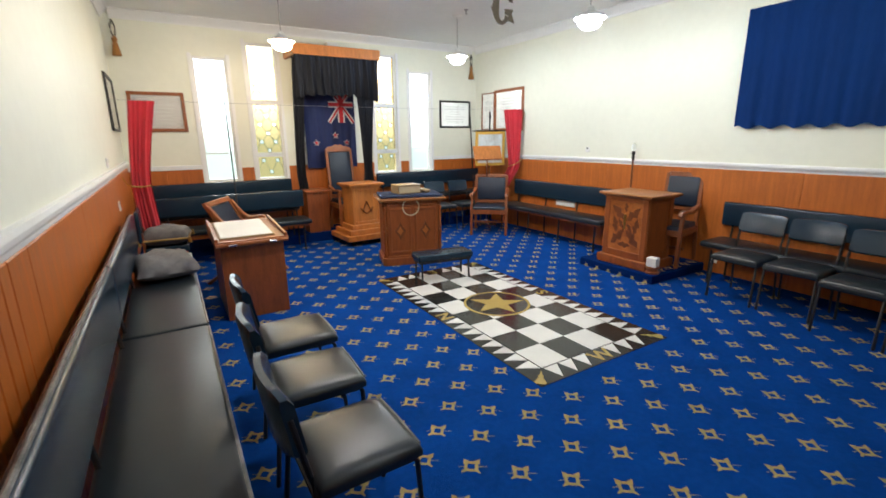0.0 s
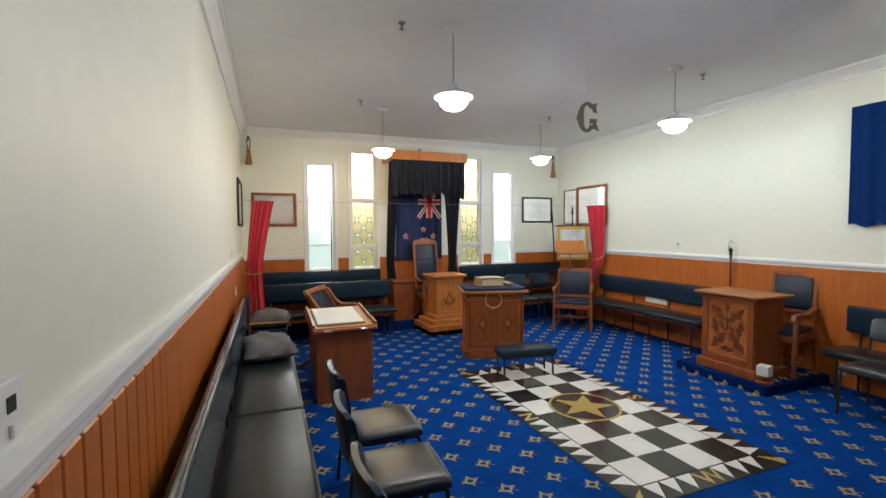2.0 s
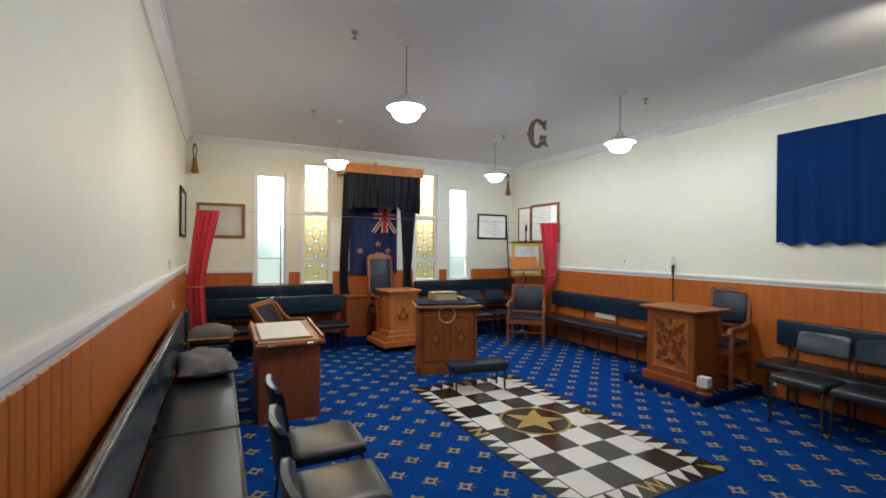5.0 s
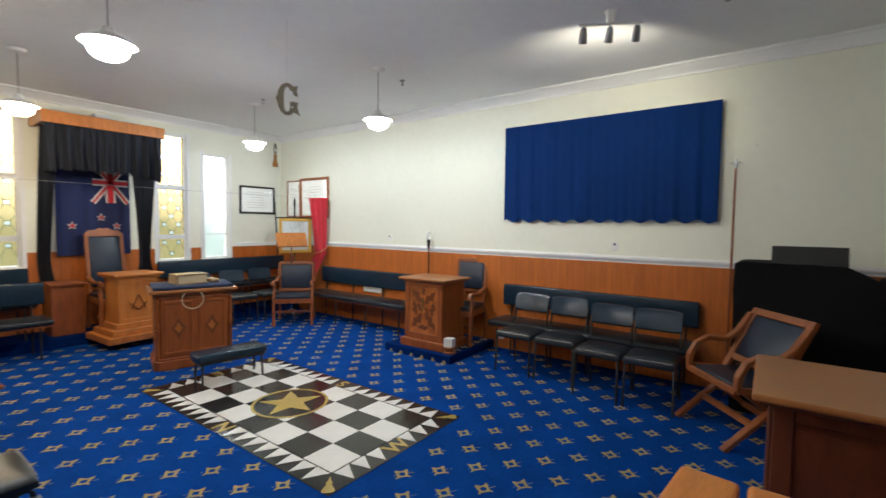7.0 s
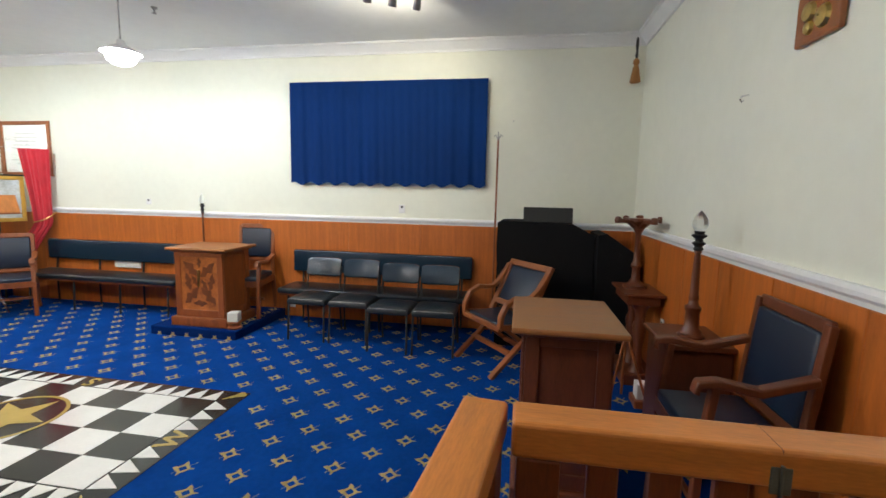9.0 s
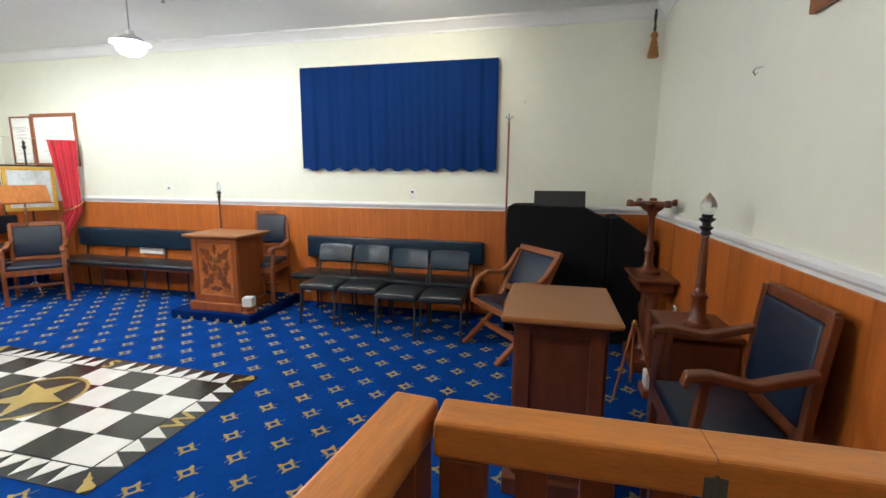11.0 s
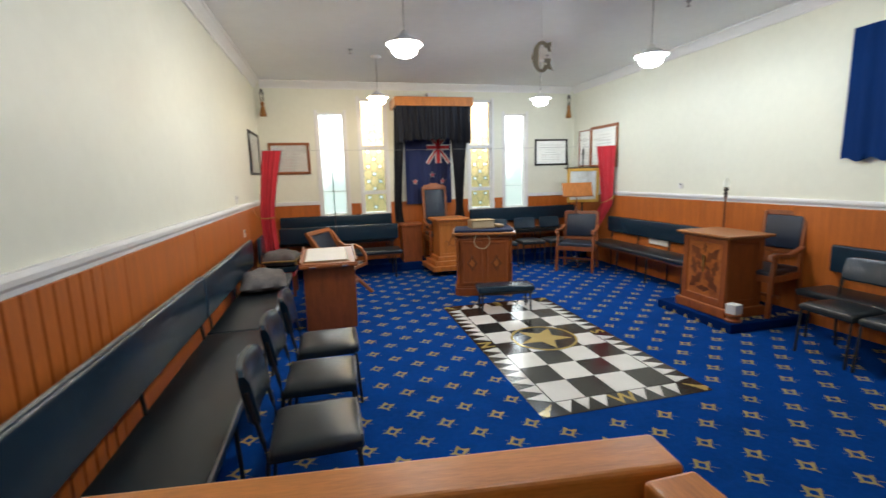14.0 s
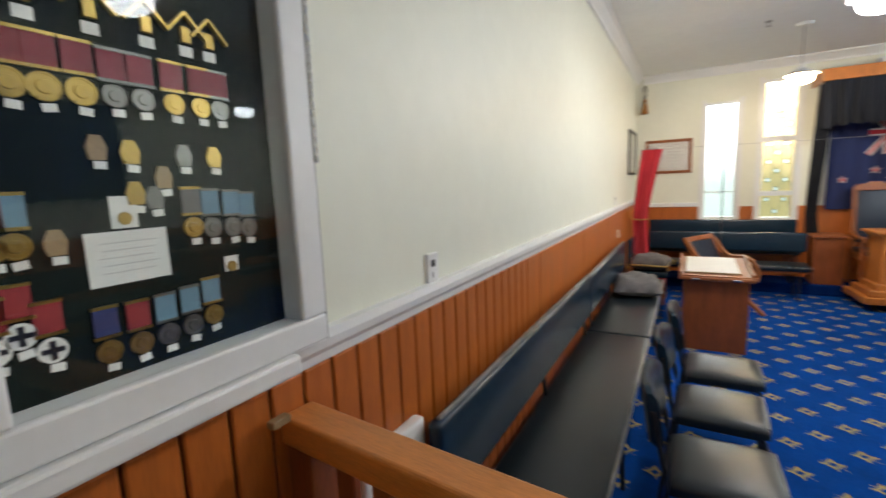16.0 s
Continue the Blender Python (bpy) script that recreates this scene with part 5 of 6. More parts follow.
ROPE = material("tassel_silk", (0.34, 0.15, 0.04), 0.8, vary=0.4, scale=30, stretch=(1, 1, 0.1))
ROPERED = material("tassel_red_silk", (0.28, 0.06, 0.03), 0.8, vary=0.4, scale=30)
tassel(pose(0.83, E_Y - 0.07, 3.13), "gold and black rope tassel in the corner")
tassel(pose(6.5, E_Y - 0.07, 3.13), "dark rope tassel in the corner")
tassel(pose(6.53, 0.17, 3.2), "red and gold rope tassel in the corner")

# rods by the windows and the tall staff by the organ
rd = thing("rod", "thin black rod standing behind the desk chair", "rod", pose(1.88, 7.5, 0))
smooth(part("shaft", tube(bmesh.new(), [(0, 0, 0.01), (0, 0, 2.18)], 0.008, 8), BLACKMETAL, rd))
smooth(part("foot", lathe(bmesh.new(), [(0.07, 0.0), (0.07, 0.012), (0.015, 0.03)], 14), BLACKMETAL, rd))
rd2 = thing("rod", "dark rod leaning in the corner", "rod", pose(6.5, 8.95, 0))
smooth(part("shaft", tube(bmesh.new(), [(0.02, -0.06, DAIS), (0, 0.08, 2.02)], 0.012, 8), BLACKMETAL, rd2))
sf = thing("tall_staff", "tall slender wooden staff with metal finial", "staff", pose(6.5, 1.56, 0))
smooth(part("shaft", tube(bmesh.new(), [(0.0, 0, 0.0), (0.08, 0, 2.2)], 0.011, 8), DARKWOOD, sf))
t = bmesh.new()
for s in (-1, 1):
    tube(t, [(0.08, 0, 2.2), (0.08, s * 0.03, 2.26), (0.08, s * 0.05, 2.24)], 0.006, 6)
tube(t, [(0.08, 0, 2.18), (0.08, 0, 2.29)], 0.008, 6)
smooth(part("finial", t, GREYMETAL, sf))

# ---- organ under a black cover, and the corner furniture ----
og = thing("covered_organ", "upright organ under a black cloth cover", "organ", pose(6.2, 1.03, 0))
bm = bmesh.new()
prism(bm, [(-0.5, 0.0), (0.48, 0.0), (0.48, 1.3), (0.43, 1.335), (-0.28, 1.31), (-0.5, 1.2)], -0.08, 0.36, "yz")
bmesh.ops.recalc_face_normals(bm, faces=bm.faces)
bmesh.ops.subdivide_edges(bm, edges=bm.edges[:], cuts=5, use_grid_fill=True)
for v in bm.verts:
    v.co += Vector((noise.noise(v.co * 4) * 0.02, noise.noise(v.co * 4 + Vector((9, 0, 0))) * 0.02, noise.noise(v.co * 5 + Vector((0, 7, 0))) * 0.012 if v.co.z > 0.1 else 0))
smooth(part("cover", bm, BLACKCLOTH, og, "draped black cloth"), 60)
t = boxed(-0.012, 0.012, -0.25, 0.25, 0, 0.16, bevel=0.004)
t.transform(pose(0.0, -0.03, 1.32, 0, 18))
part("music_rest", t, material("black_board", (0.02, 0.02, 0.02), 0.5, vary=0.2), og, "black music rest board")
kb = thing("covered_keyboard", "black covered console beside the organ", "organ", pose(6.2, 0.32, 0))
t = bmesh.new()
prism(t, [(-0.2, 0.0), (0.2, 0.0), (0.2, 1.22), (0.12, 1.24), (-0.2, 1.02)], -0.2, 0.34, "yz")
part("cover", t, BLACKCLOTH, kb)
tb2 = thing("side_table", "small brown wooden side table by the panelling", "table", pose(5.58, 0.235, 0))
part("tabletop", boxed(-0.28, 0.28, -0.165, 0.165, 0.775, 0.8, bevel=0.008), MAHOGANY, tb2)
part("apron", boxed(-0.24, 0.24, -0.13, 0.13, 0.7, 0.776, bevel=0.004), MAHOGANY, tb2)
smooth(part("column", lathe(bmesh.new(), [(0.07, 0.1), (0.045, 0.14), (0.035, 0.3), (0.06, 0.5), (0.04, 0.56), (0.05, 0.64), (0.09, 0.702)], 12, (0.1, 0, 0)), MAHOGANY, tb2))
smooth(part("column", lathe(bmesh.new(), [(0.07, 0.1), (0.045, 0.14), (0.035, 0.3), (0.06, 0.5), (0.04, 0.56), (0.05, 0.64), (0.09, 0.702)], 12, (-0.15, 0, 0)), MAHOGANY, tb2))
part("base_board", boxed(-0.25, 0.25, -0.14, 0.14, 0.0, 0.1, bevel=0.01), MAHOGANY, tb2)
pc = thing("carved_column", "carved wooden pillar with four-armed capital on a table", "pillar", pose(5.62, 0.25, 0.8))
smooth(part("shaft", lathe(bmesh.new(), [(0.1, 0), (0.1, 0.025), (0.07, 0.035), (0.05, 0.06), (0.035, 0.08), (0.03, 0.16), (0.045, 0.2), (0.028, 0.24), (0.026, 0.48), (0.042, 0.52), (0.03, 0.54)], 14), MAHOGANY, pc))
t = bmesh.new()
for k in range(4):
    a = k * math.pi / 2 + 0.35
    bar(t, [(0.015 * math.cos(a), 0.015 * math.sin(a), 0.53), (0.06 * math.cos(a), 0.06 * math.sin(a), 0.56), (0.1 * math.cos(a), 0.1 * math.sin(a), 0.59), (0.22 * math.cos(a), 0.22 * math.sin(a), 0.6)], 0.055, 0.035, 0.006)
    lathe(t, [(0.028, 0.575), (0.03, 0.6), (0.024, 0.628), (0.008, 0.632)], 10, (0.205 * math.cos(a), 0.205 * math.sin(a), 0))
lathe(t, [(0.035, 0.54), (0.09, 0.59), (0.09, 0.615), (0.03, 0.62), (0.03, 0.64), (0.01, 0.645)], 14)
part("capital", t, MAHOGANY, pc, "four-armed carved capital")
tp = thing("tripod_easel", "slender pale wooden tripod beside the pedestal", "tripod", pose(5.0, 0.44, 0))
for dx_, dy_ in ((0.1, -0.02), (-0.12, 0.1), (-0.1, -0.12)):
    smooth(part("leg", tube(bmesh.new(), [(dx_ * 1.4, dy_ * 1.4, 0.006), (dx_ * 0.08, dy_ * 0.08, 0.53)], 0.01, 8), CHAIRWOOD, tp))
smooth(part("hub", lathe(bmesh.new(), [(0.018, 0.5), (0.022, 0.53), (0.012, 0.56)], 10), BRASS, tp))
wb = thing("gavel_block", "white stone cube on a wooden block", "stone block", pose(4.98, 0.3, 0))
part("stand", boxed(-0.09, 0.09, -0.07, 0.07, 0, 0.06, bevel=0.008), DARKWOOD, wb)
part("cube", boxed(-0.055, 0.055, -0.05, 0.05, 0.06, 0.18, bevel=0.006), PAPER, wb, "pale stone cube")

pq = thing("wall_plaque", "square wooden plaque with carved relief", "plaque", pose(3.7, W_Y + 0.002, 2.39, rz=180))
part("board", boxed(-0.15, 0.15, -0.03, 0, -0.11, 0.11, bevel=0.01), CHAIRWOOD, pq)
t = bmesh.new()
for u, v, r in ((-0.05, 0.02, 0.045), (0.05, -0.03, 0.05), (0.06, 0.05, 0.03), (-0.04, -0.05, 0.03)):
    lathe(t, [(r, 0), (r * 0.8, 0.014), (r * 0.3, 0.018)], 12, (u, v, 0))
t.transform(pose(0, -0.03, 0, 90))
part("relief", t, BRASS, pq, "carved gilt relief")
hk = thing("wall_hook", "small metal wall hook on the cream wall", "hook", pose(4.3, W_Y, 2.17))
smooth(part("hook", tube(bmesh.new(), [(0, 0.0, 0.01), (0, 0.035, 0.0), (0, 0.045, -0.015), (0, 0.035, -0.03), (0, 0.025, -0.02)], 0.005, 6), CHROME, hk))
nl = thing("wall_hook", "small metal wall hook on the cream wall", "hook", pose(S_X, 1.4, 2.42))
smooth(part("hook", tube(bmesh.new(), [(0, 0, 0.01), (-0.03, 0, 0.0), (-0.035, 0, -0.02)], 0.005, 6), CHROME, nl))


def wall_switch(m, label, h=0.12, red=False):
    p = thing("wall_switch", label, "switch", m)
    pl = part("plate", boxed(-0.037, 0.037, -0.012, 0, -h / 2, h / 2, bevel=0.004), PLASTIC, p)
    part("rocker", boxed(-0.009, 0.009, -0.018, -0.012, -0.03, -0.008, bevel=0.002), PLASTIC, pl)
    part("indicator", boxed(-0.012, 0.012, -0.014, -0.011, 0.01, 0.035), REDF if red else BLACKMETAL, pl, "small indicator window")
    return p


wall_switch(pose(N_X, 2.198, 1.391, rz=90), "white switch plate with small dark indicator", 0.12)
wall_switch(pose(S_X, 2.68, 1.405, rz=-90), "white switch plate above the dado rail", 0.1)
wall_switch(pose(S_X, 6.14, 1.41, rz=-90), "small white switch plate above the dado rail", 0.07)
wall_switch(pose(N_X, 6.75, 1.42, rz=90), "white switch plate above the dado rail", 0.1)

# ---- ceiling fittings ----
for (lx, ly), col, watts in LAMPS:
    p = thing("pendant_light", "lit glass globe under a shallow white shade", "pendant light", pose(lx, ly, 0), "pendant lights")
    smooth(part("ceiling_rose", lathe(bmesh.new(), [(0.02, CEIL - 0.04), (0.06, CEIL - 0.03), (0.075, CEIL - 0.002)], 20), PLASTIC, p))
    smooth(part("rod", tube(bmesh.new(), [(0, 0, 2.83), (0, 0, CEIL - 0.03)], 0.005, 8), GREYMETAL, p))
    smooth(part("shade", lathe(bmesh.new(), [(0.012, 2.862), (0.03, 2.855), (0.04, 2.82), (0.09, 2.795), (0.14, 2.768), (0.158, 2.752), (0.156, 2.749), (0.135, 2.762), (0.085, 2.787), (0.03, 2.806)], 32), PLASTIC, p, "shallow white enamel dish shade"))
    gl = smooth(part("globe", lathe(bmesh.new(), [(0.05, 2.79), (0.085, 2.775), (0.11, 2.745), (0.115, 2.715), (0.105, 2.685), (0.08, 2.662), (0.045, 2.648), (0.004, 2.644)], 24), glowing("lit_globe", col, 30.0), p, "glowing opal glass globe"))
    gl.visible_shadow = False


def ceiling_spot(m):
    p = thing("track_light", "white three-headed spotlight bar on the ceiling", "spotlight", m)
    smooth(part("mount", lathe(bmesh.new(), [(0.03, -0.1), (0.035, -0.03), (0.05, -0.002)], 16), PLASTIC, p))
    smooth(part("bar", tube(bmesh.new(), [(-0.24, 0, -0.1), (0.24, 0, -0.1)], 0.01, 8), PLASTIC, p))
    for x in (-0.2, 0, 0.2):
        smooth(part("stem", tube(bmesh.new(), [(x, 0, -0.1), (x, 0, -0.14)], 0.007, 8), PLASTIC, p))
        t = lathe(bmesh.new(), [(0.012, 0.012), (0.024, 0.0), (0.03, -0.03), (0.035, -0.1), (0.033, -0.104), (0.028, -0.098)], 14)
        t.transform(pose(x, 0, -0.13, SPOT_TILT))
        head = smooth(part("head", t, GREYMETAL, p, "small grey spotlight head"))
        # lens disc with an added glow
        t = lathe(bmesh.new(), [(0.027, -0.098), (0.026, -0.101)], 14)
        t.transform(pose(x, 0, -0.13, SPOT_TILT))
        part("lens", t, SPOTLENS, head, "spotlight lens with added glow")
    return p


ceiling_spot(SPOT_BAR)
for dx_, dy_ in ((2.1, 4.78), (5.42, 4.8), (2.2, 7.0), (4.95, 6.9)):
    s = thing("sprinkler_head", "small metal sprinkler head in the ceiling", "sprinkler", pose(dx_, dy_, CEIL))
    smooth(part("body", lathe(bmesh.new(), [(0.012, -0.06), (0.022, -0.055), (0.008, -0.045), (0.008, -0.02), (0.025, -0.012), (0.03, -0.001)], 12), GREYMETAL, s))

# ---- the hanging letter ----
gg = thing("hanging_letter", "dark carved letter G hanging over the mosaic", "letter", pose(3.69, 4.53, 2.64, rz=-38))
BRONZED = material("bronzed_letter", (0.1, 0.085, 0.06), 0.5, metal=0.3, vary=0.3, scale=20)
t = bmesh.new()
for k in range(22):
    ring = []
    for a, grow in ((k, 1), (k + 1, 1)):
        ang = radians(42 + a * 276 / 22)
        thick = 0.55 + 0.45 * abs(math.cos(ang)) if a > 0 else 0.5
        co, si = math.cos(ang), math.sin(ang)
        spur = 0.012 * max(0, 1 - abs(ang - math.pi) / 0.12)
        ring += [((0.092 + spur) * co, 0.15 * si), ((0.092 - 0.062 * thick) * co, (0.15 - 0.05 * thick) * si)]
    prism(t, [ring[0], ring[2], ring[3], ring[1]], -0.016, 0.016, "xz")
prism(t, [(0.045, 0.115), (0.098, 0.13), (0.088, 0.075), (0.098, 0.035), (0.06, 0.045), (0.05, 0.075)], -0.017, 0.017, "xz")
prism(t, [(0.02, -0.022), (0.1, -0.03), (0.09, -0.07), (0.1, -0.1), (0.115, -0.145), (0.075, -0.125), (0.05, -0.115), (0.055, -0.07), (0.02, -0.055), (0.03, -0.038)], -0.0175, 0.0175, "xz")
bmesh.ops.recalc_face_normals(t, faces=t.faces)
t.transform(Matrix.Diagonal((0.86, 1, 0.86, 1)))
part("letter", t, BRONZED, gg)
smooth(part("wire", tube(bmesh.new(), [(0, 0, 0.12), (0, 0, CEIL - 2.64)], 0.0007, 5), GREYMETAL, gg))

# ---- balustrade of the visitors' corner ----
RZ = 1.185


def balustrade(name, label, m, length, posts):
    """A rail on flat slats, along local x from its origin."""
    b = thing(name, label, "balustrade", m)
    part("handrail", boxed(0, length, -0.046, 0.046, RZ - 0.07, RZ, bevel=0.009, seg=3), RAILWOOD, b)
    part("bottom_rail", boxed(0, length, -0.03, 0.03, 0.1, 0.17, bevel=0.006), RAILWOOD, b)
    n = max(2, round(length / 0.11))
    for k in range(n):
        x = 0.06 + (length - 0.12) * k / (n - 1)
        part("slat", boxed(x - 0.028, x + 0.028, -0.012, 0.012, 0.17, RZ - 0.07, bevel=0.004, seg=1), DARKWOOD, b)
    for x in posts:
        part("post", boxed(x - 0.04, x + 0.04, -0.04, 0.04, 0.0, RZ - 0.071, bevel=0.005), DARKWOOD, b)
    return b


balustrade("balustrade", "varnished timber balustrade with slats below the handrail", pose(N_X + 0.02, 1.515, 0, rz=-6.36), 1.625, (0.05, 1.565))
gate = balustrade("balustrade_gate", "varnished timber gate section of the balustrade", pose(2.29, 1.28, 0, rz=-90), 1.223, (0.05, 1.15))
for a_, b_ in ((0.428, 0.443), (0.446, 0.461)):
    part("hinge", boxed(a_, b_, -0.0485, -0.0445, RZ - 0.078, RZ - 0.03, bevel=0.001, seg=1), HINGEMETAL, gate, "dull grey-green metal hinge leaf")
smooth(part("hinge_pin", tube(bmesh.new(), [(0.4445, -0.049, RZ - 0.08), (0.4445, -0.049, RZ - 0.026)], 0.0035, 8), HINGEMETAL, gate))
part("joint", boxed(0.444, 0.445, -0.0455, 0.0455, RZ - 0.03, RZ + 0.0004), DARKWOOD, gate, "fine dark joint across the handrail")
shim = thing("wood_shim", "small pale wooden wedge against the dado rail", "wedge", pose(N_X + 0.038, 1.445, RZ - 0.002))
part("wedge", boxed(0.0, 0.022, -0.028, 0.02, 0.002, 0.02, bevel=0.003), LEATHER, shim)
heater = thing("panel_heater", "white metal panel heater on the wall behind the bench end", "heater", pose(N_X + 0.02, 1.86, 0))
part("case", boxed(0.0, 0.045, -0.17, 0.15, 0.3, 0.93, bevel=0.012), WHITE, heater)
part("grille_slot", boxed(0.0445, 0.047, -0.15, 0.13, 0.80, 0.815), BLACKMETAL, heater, "dark slot")
for y_ in (-0.14, 0.12):
    part("foot", boxed(0.005, 0.04, y_ - 0.012, y_ + 0.012, 0.0, 0.302), WHITE, heater)

# ---- display case on the north wall ----
CY0, CY1, CZ0, CZ1 = 0.95, 1.589, 1.337, 2.45
dc = thing("display_case", "white framed glass case of medals on dark felt", "display case", pose(N_X, 0, 0))
t = bmesh.new()
F = 0.072
FB = 0.064
for y0, y1, z0, z1 in ((CY0, CY1, CZ0, CZ0 + FB), (CY0, CY1, CZ1 - F, CZ1), (CY0, CY0 + F, CZ0 + FB, CZ1 - F), (CY1 - F, CY1, CZ0 + FB, CZ1 - F)):
    box(t, 0.0, 0.07, y0, y1, z0, z1, bevel=0.006)
part("frame", t, WHITE, dc)
part("felt_back", boxed(0.002, 0.008, CY0 + F, CY1 - F, CZ0 + FB, CZ1 - F), material("dark_green_felt", (0.009, 0.014, 0.013), 0.95, vary=0.3, scale=8, spec=0.1), dc, "dark green felt backing")
CASEGLASS = glass("thin_case_glass", (0.94, 0.97, 0.96), 0.0)
CASEGLASS.node_tree.nodes["Principled BSDF"].inputs["IOR"].default_value = 1.3
part("glass_front", boxed(0.052, 0.055, CY0 + F, CY1 - F, CZ0 + FB, CZ1 - F), CASEGLASS, dc, "clear glass front").visible_shadow = False
part("edge_strip", boxed(0.004, 0.066, CY1 + 0.0005, CY1 + 0.004, CZ0, CZ1), GREYMETAL, dc, "grey metal edging strip")
for k in range(34):
    z = CZ1 - 0.02 - k * 0.02
    smooth(part("hinge_knuckle", tube(bmesh.new(), [(0.07, CY1 + 0.004, z), (0.07, CY1 + 0.004, z - 0.017)], 0.006, 8), CHROME, dc))
part("sill", boxed(0.0, 0.085, CY0 - 0.04, CY1 - 0.1, CZ0 - 0.045, CZ0 - 0.001, bevel=0.008), WHITE, dc, "white sill under the case")
RIBRED = material("maroon_ribbon", (0.19, 0.006, 0.020), 0.6, vary=0.2, scale=40)
RIBSCARLET = material("scarlet_ribbon", (0.27, 0.013, 0.017), 0.6, vary=0.2, scale=40)
RIBBLUE = material("sky_blue_ribbon", (0.12, 0.22, 0.30), 0.6, vary=0.15, scale=40)
RIBNAVY = material("navy_ribbon", (0.015, 0.02, 0.11), 0.6, vary=0.15, scale=40)
GOLDM = material("gilt_medal", (0.40, 0.27, 0.08), 0.3, metal=1.0, vary=0.3, scale=60)
SILVERM = material("silver_medal", (0.18, 0.175, 0.16), 0.35, metal=1.0, vary=0.3, scale=60)
ENAMEL = material("dark_enamel", (0.012, 0.013, 0.025), 0.3, vary=0.3, scale=40)


def medal(y, z, ribbon, metal, rw=0.034, rh=0.05, r=0.022, card=True, kind="disc"):
    """A medal pinned to the felt: ribbon, bar, pendant and its number card; y, z the pendant's middle."""
    d = thing("medal", "gilt medal on a ribbon pinned to felt" if ribbon else "gilt badge pinned to felt", "medal", pose(N_X + 0.008, y, z), "medals in the case")
    t = bmesh.new()
    if kind == "disc":
        lathe(t, [(r, 0.0005), (r, 0.004), (r * 0.86, 0.004), (r * 0.84, 0.003), (r * 0.5, 0.003), (r * 0.45, 0.005)], 18)
    elif kind == "cross":
        lathe(t, [(r, 0.0005), (r, 0.003)], 18)
    else:
        prism(t, [(-r * 0.6, -r), (r * 0.6, -r), (r * 0.8, 0), (r * 0.4, r), (-r * 0.4, r), (-r * 0.8, 0)], 0.0005, 0.004)
    t.transform(Matrix(((0, 0, 1, 0), (1, 0, 0, 0), (0, 1, 0, 0), (0, 0, 0, 1))))
    pend = smooth(part("pendant", t, PAPER if kind == "cross" else metal, d))
    if kind == "cross":
        t = bmesh.new()
        box(t, 0.003, 0.0045, -r * 0.75, r * 0.75, -r * 0.2, r * 0.2), box(t, 0.003, 0.0046, -r * 0.2, r * 0.2, -r * 0.75, r * 0.75)
        part("cross", t, ENAMEL, pend)
    if ribbon:
        z0 = r + 0.006
        rib = part("ribbon", boxed(0.0005, 0.003, -rw / 2, rw / 2, z0, z0 + rh, bevel=0.0008, seg=1), ribbon, d)
        part("bar", boxed(0.0005, 0.004, -rw / 2 - 0.001, rw / 2 + 0.001, z0 - 0.003, z0 + 0.002), metal, rib)
        part("bar", boxed(0.0005, 0.004, -rw / 2 - 0.001, rw / 2 + 0.001, z0 + rh - 0.003, z0 + rh + 0.002), metal, rib)
    if card:
        c = boxed(0.0005, 0.0015, -0.009, 0.009, -0.006, 0.006)
        c.transform(pose(0.001, 0.003, -r - 0.008, 8 * math.sin(y * 90)))
        part("number_card", c, PAPER, d, "white number card")
    return d


for k, yy in enumerate((1.046, 1.091, 1.131, 1.176, 1.221, 1.264, 1.316, 1.366, 1.405)):
    medal(yy, 1.852, RIBRED, SILVERM if k in (4, 5, 8) else GOLDM, 0.04, 0.048, 0.021 if k < 4 else 0.018)
for yy in (1.06, 1.12, 1.2, 1.282, 1.35, 1.395):
    d = thing("collar_jewel", "gilt square-shaped collar jewel pinned to felt", "medal", pose(N_X + 0.008, yy, 1.985), "collar jewels")
    t = bmesh.new()
    for s in (-1, 1):
        bar(t, [(0.0035, 0, 0.03), (0.0035, s * 0.036, -0.008)], 0.005, 0.012, 0, (1, 0, 0.001))
    part("square", t, GOLDM, d)
    part("pendant", boxed(0.0005, 0.006, -0.009, 0.009, -0.022, 0.006, bevel=0.002), GOLDM, d)
    part("number_card", boxed(0.0005, 0.0015, -0.012, 0.012, -0.045, -0.027), PAPER, d, "white number card")
for yy, zz, rb, mt, kd in ((1.06, 1.505, RIBSCARLET, GOLDM, "cross"), (1.092, 1.474, RIBSCARLET, GOLDM, "cross"), (1.03, 1.49, RIBSCARLET, GOLDM, "cross"), (1.163, 1.447, RIBNAVY, GOLDM, "disc"), (1.211, 1.446, RIBSCARLET, GOLDM, "disc"), (1.257, 1.447, RIBBLUE, SILVERM, "disc"), (1.302, 1.451, RIBBLUE, SILVERM, "disc"), (1.345, 1.459, RIBBLUE, GOLDM, "disc"), (1.363, 1.628, RIBBLUE, SILVERM, "disc"), (1.407, 1.625, RIBBLUE, SILVERM, "disc"), (1.443, 1.62, RIBBLUE, SILVERM, "disc"), (1.325, 1.632, GREYCLOTH, GOLDM, "disc"), (1.045, 1.63, RIBSCARLET, GOLDM, "disc"), (1.07, 1.63, RIBBLUE, GOLDM, "disc")):
    medal(yy, zz, rb, mt, 0.036, 0.048, 0.019, True, kd)
for yy, zz, mt in ((1.184, 1.77, LEATHER), (1.232, 1.765, GOLDM), (1.281, 1.724, LEATHER), (1.321, 1.763, SILVERM), (1.38, 1.762, GOLDM), (1.232, 1.698, GOLDM), (1.115, 1.63, LEATHER), (1.262, 1.69, SILVERM)):
    medal(yy, zz, None, mt, 0, 0, 0.019, True, "shield")
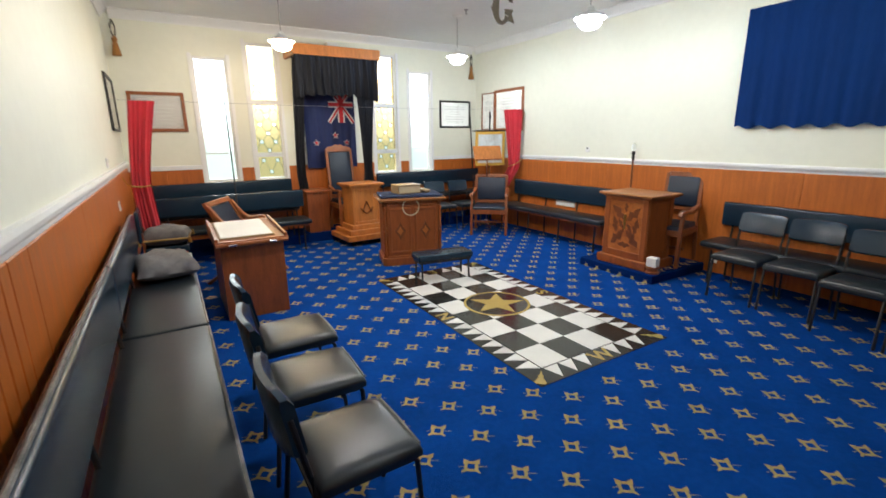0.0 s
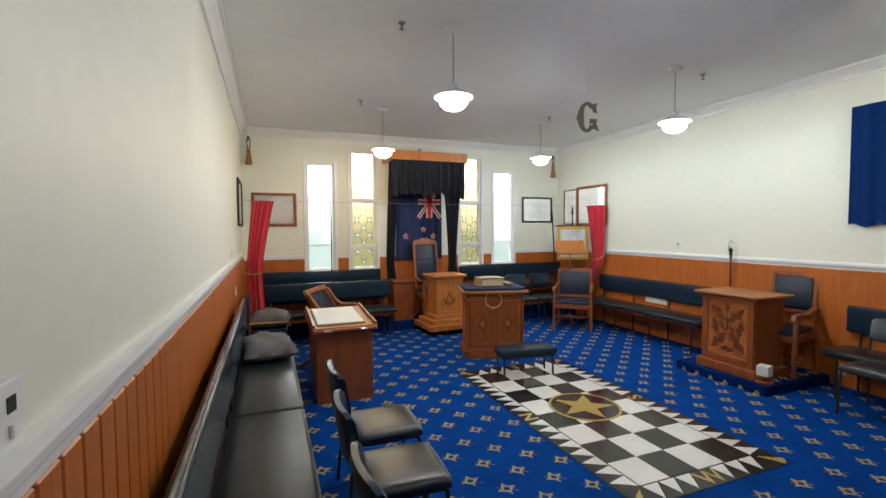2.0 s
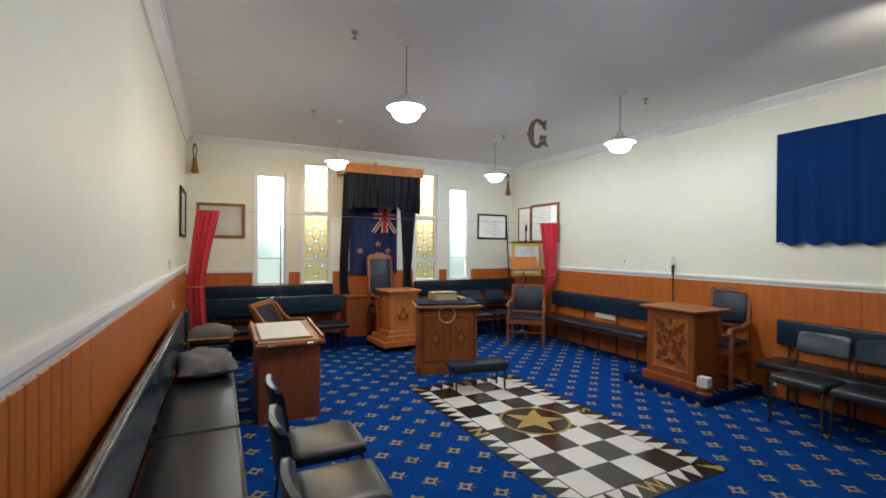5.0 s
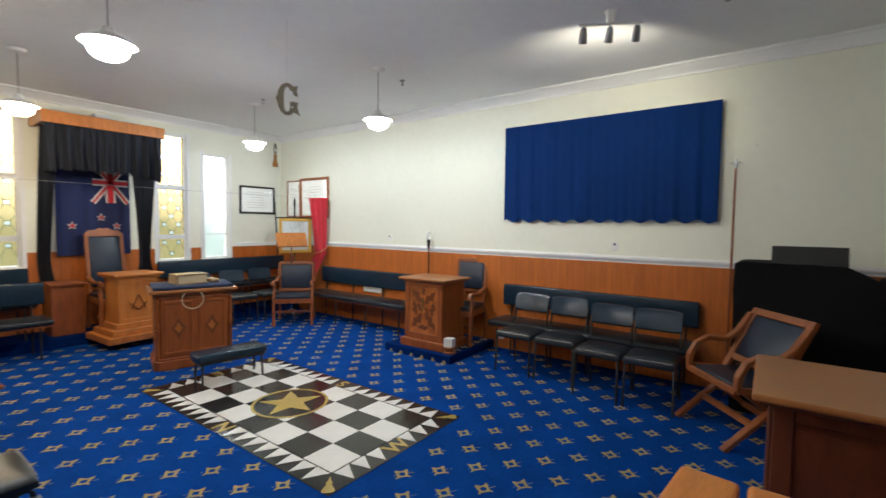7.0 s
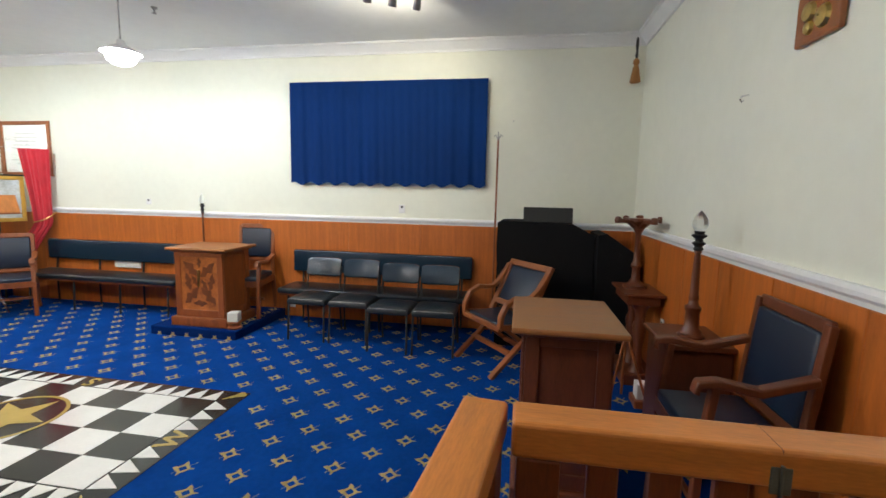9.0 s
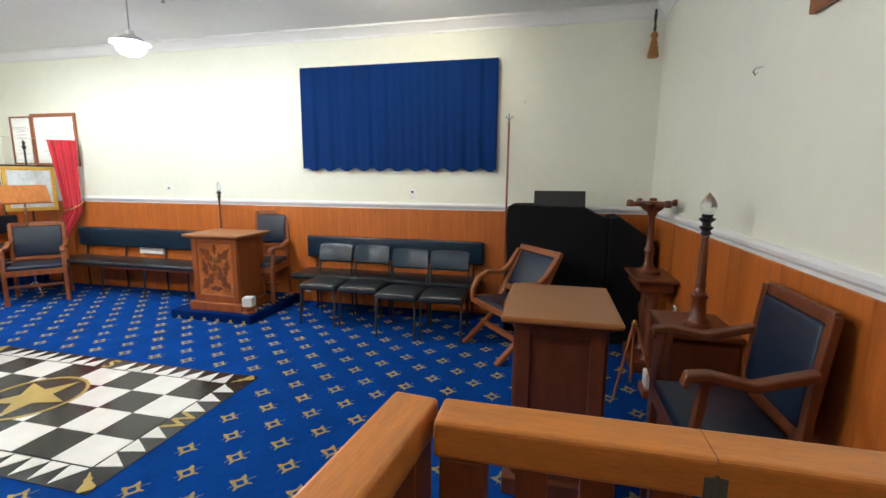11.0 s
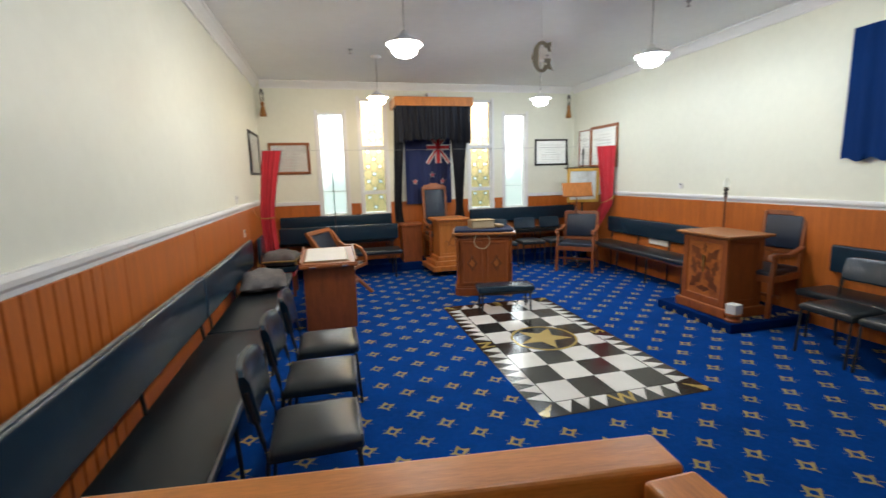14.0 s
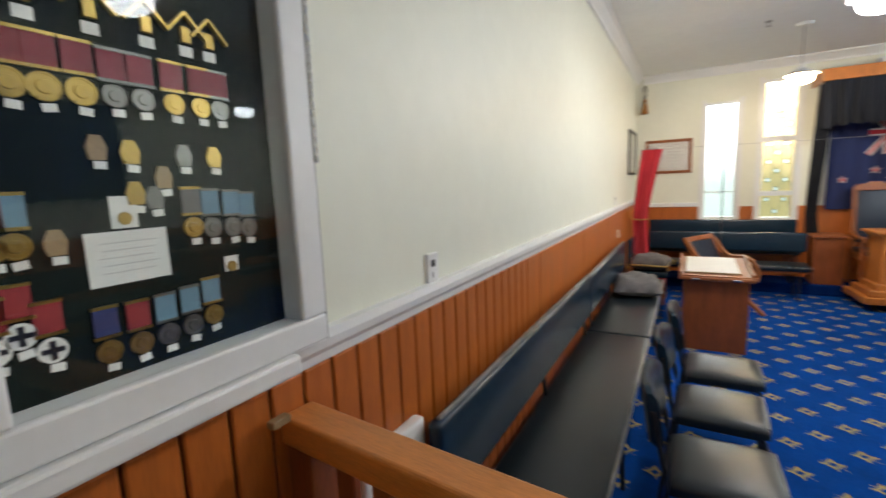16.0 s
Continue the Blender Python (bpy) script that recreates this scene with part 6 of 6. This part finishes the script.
sh = thing("notice_card", "printed white card pinned among the medals", "card", pose(N_X + 0.008, 1.212, 1.595))
part("card", boxed(0.0005, 0.002, -0.062, 0.062, -0.043, 0.043), PAPER, sh)
t = bmesh.new()
for k in range(5):
    box(t, 0.002, 0.0026, -0.045 + 0.004 * (k % 2), 0.045 - 0.005 * (k % 3), 0.024 - k * 0.012, 0.0255 - k * 0.012)
part("print_lines", t, INK, sh, "unreadable printed lines")
for yy, zz, w_, h_ in ((1.211, 1.668, 0.02, 0.026), (1.395, 1.552, 0.015, 0.015)):
    sc = thing("small_card", "small pale card with a badge pinned on", "card", pose(N_X + 0.008, yy, zz))
    part("card", boxed(0.0005, 0.002, -w_, w_, -h_, h_), PAPER, sc)
    t = lathe(bmesh.new(), [(0.011, 0.002), (0.01, 0.005)], 12)
    t.transform(Matrix(((0, 0, 1, 0), (1, 0, 0, 0), (0, 1, 0, 0), (0, 0, 0, 1))) @ pose(0, -h_ * 0.4, 0))
    part("badge", t, GOLDM, sc)

vp = thing("wall_vent", "white ventilation plate on the panelling", "vent", pose(S_X - 0.02, 6.5, 0.555, rz=-90))
part("plate", boxed(-0.2, 0.2, -0.02, 0.0, -0.045, 0.045, bevel=0.005), PLASTIC, vp)
for k in range(4):
    part("slat", boxed(-0.18, 0.18, -0.024, -0.019, -0.033 + k * 0.018, -0.024 + k * 0.018), WHITE, vp)
wall_switch(pose(N_X + 0.018, 6.95, 0.98, rz=90), "white socket plate on the panelling", 0.1)
wall_switch(pose(S_X - 0.018, 4.1, 0.17, rz=-90), "white socket plate low on the panelling", 0.1)
wall_switch(pose(5.33, W_Y + 0.03, 0.55, rz=180), "white socket plate low on the panelling", 0.1)
sn_ = thing("smoke_detector", "small dark sensor on the ceiling", "sensor", pose(5.30, 1.58, CEIL))
smooth(part("body", lathe(bmesh.new(), [(0.012, -0.05), (0.022, -0.045), (0.01, -0.035), (0.01, -0.015), (0.025, -0.01), (0.028, -0.001)], 12), GREYMETAL, sn_))
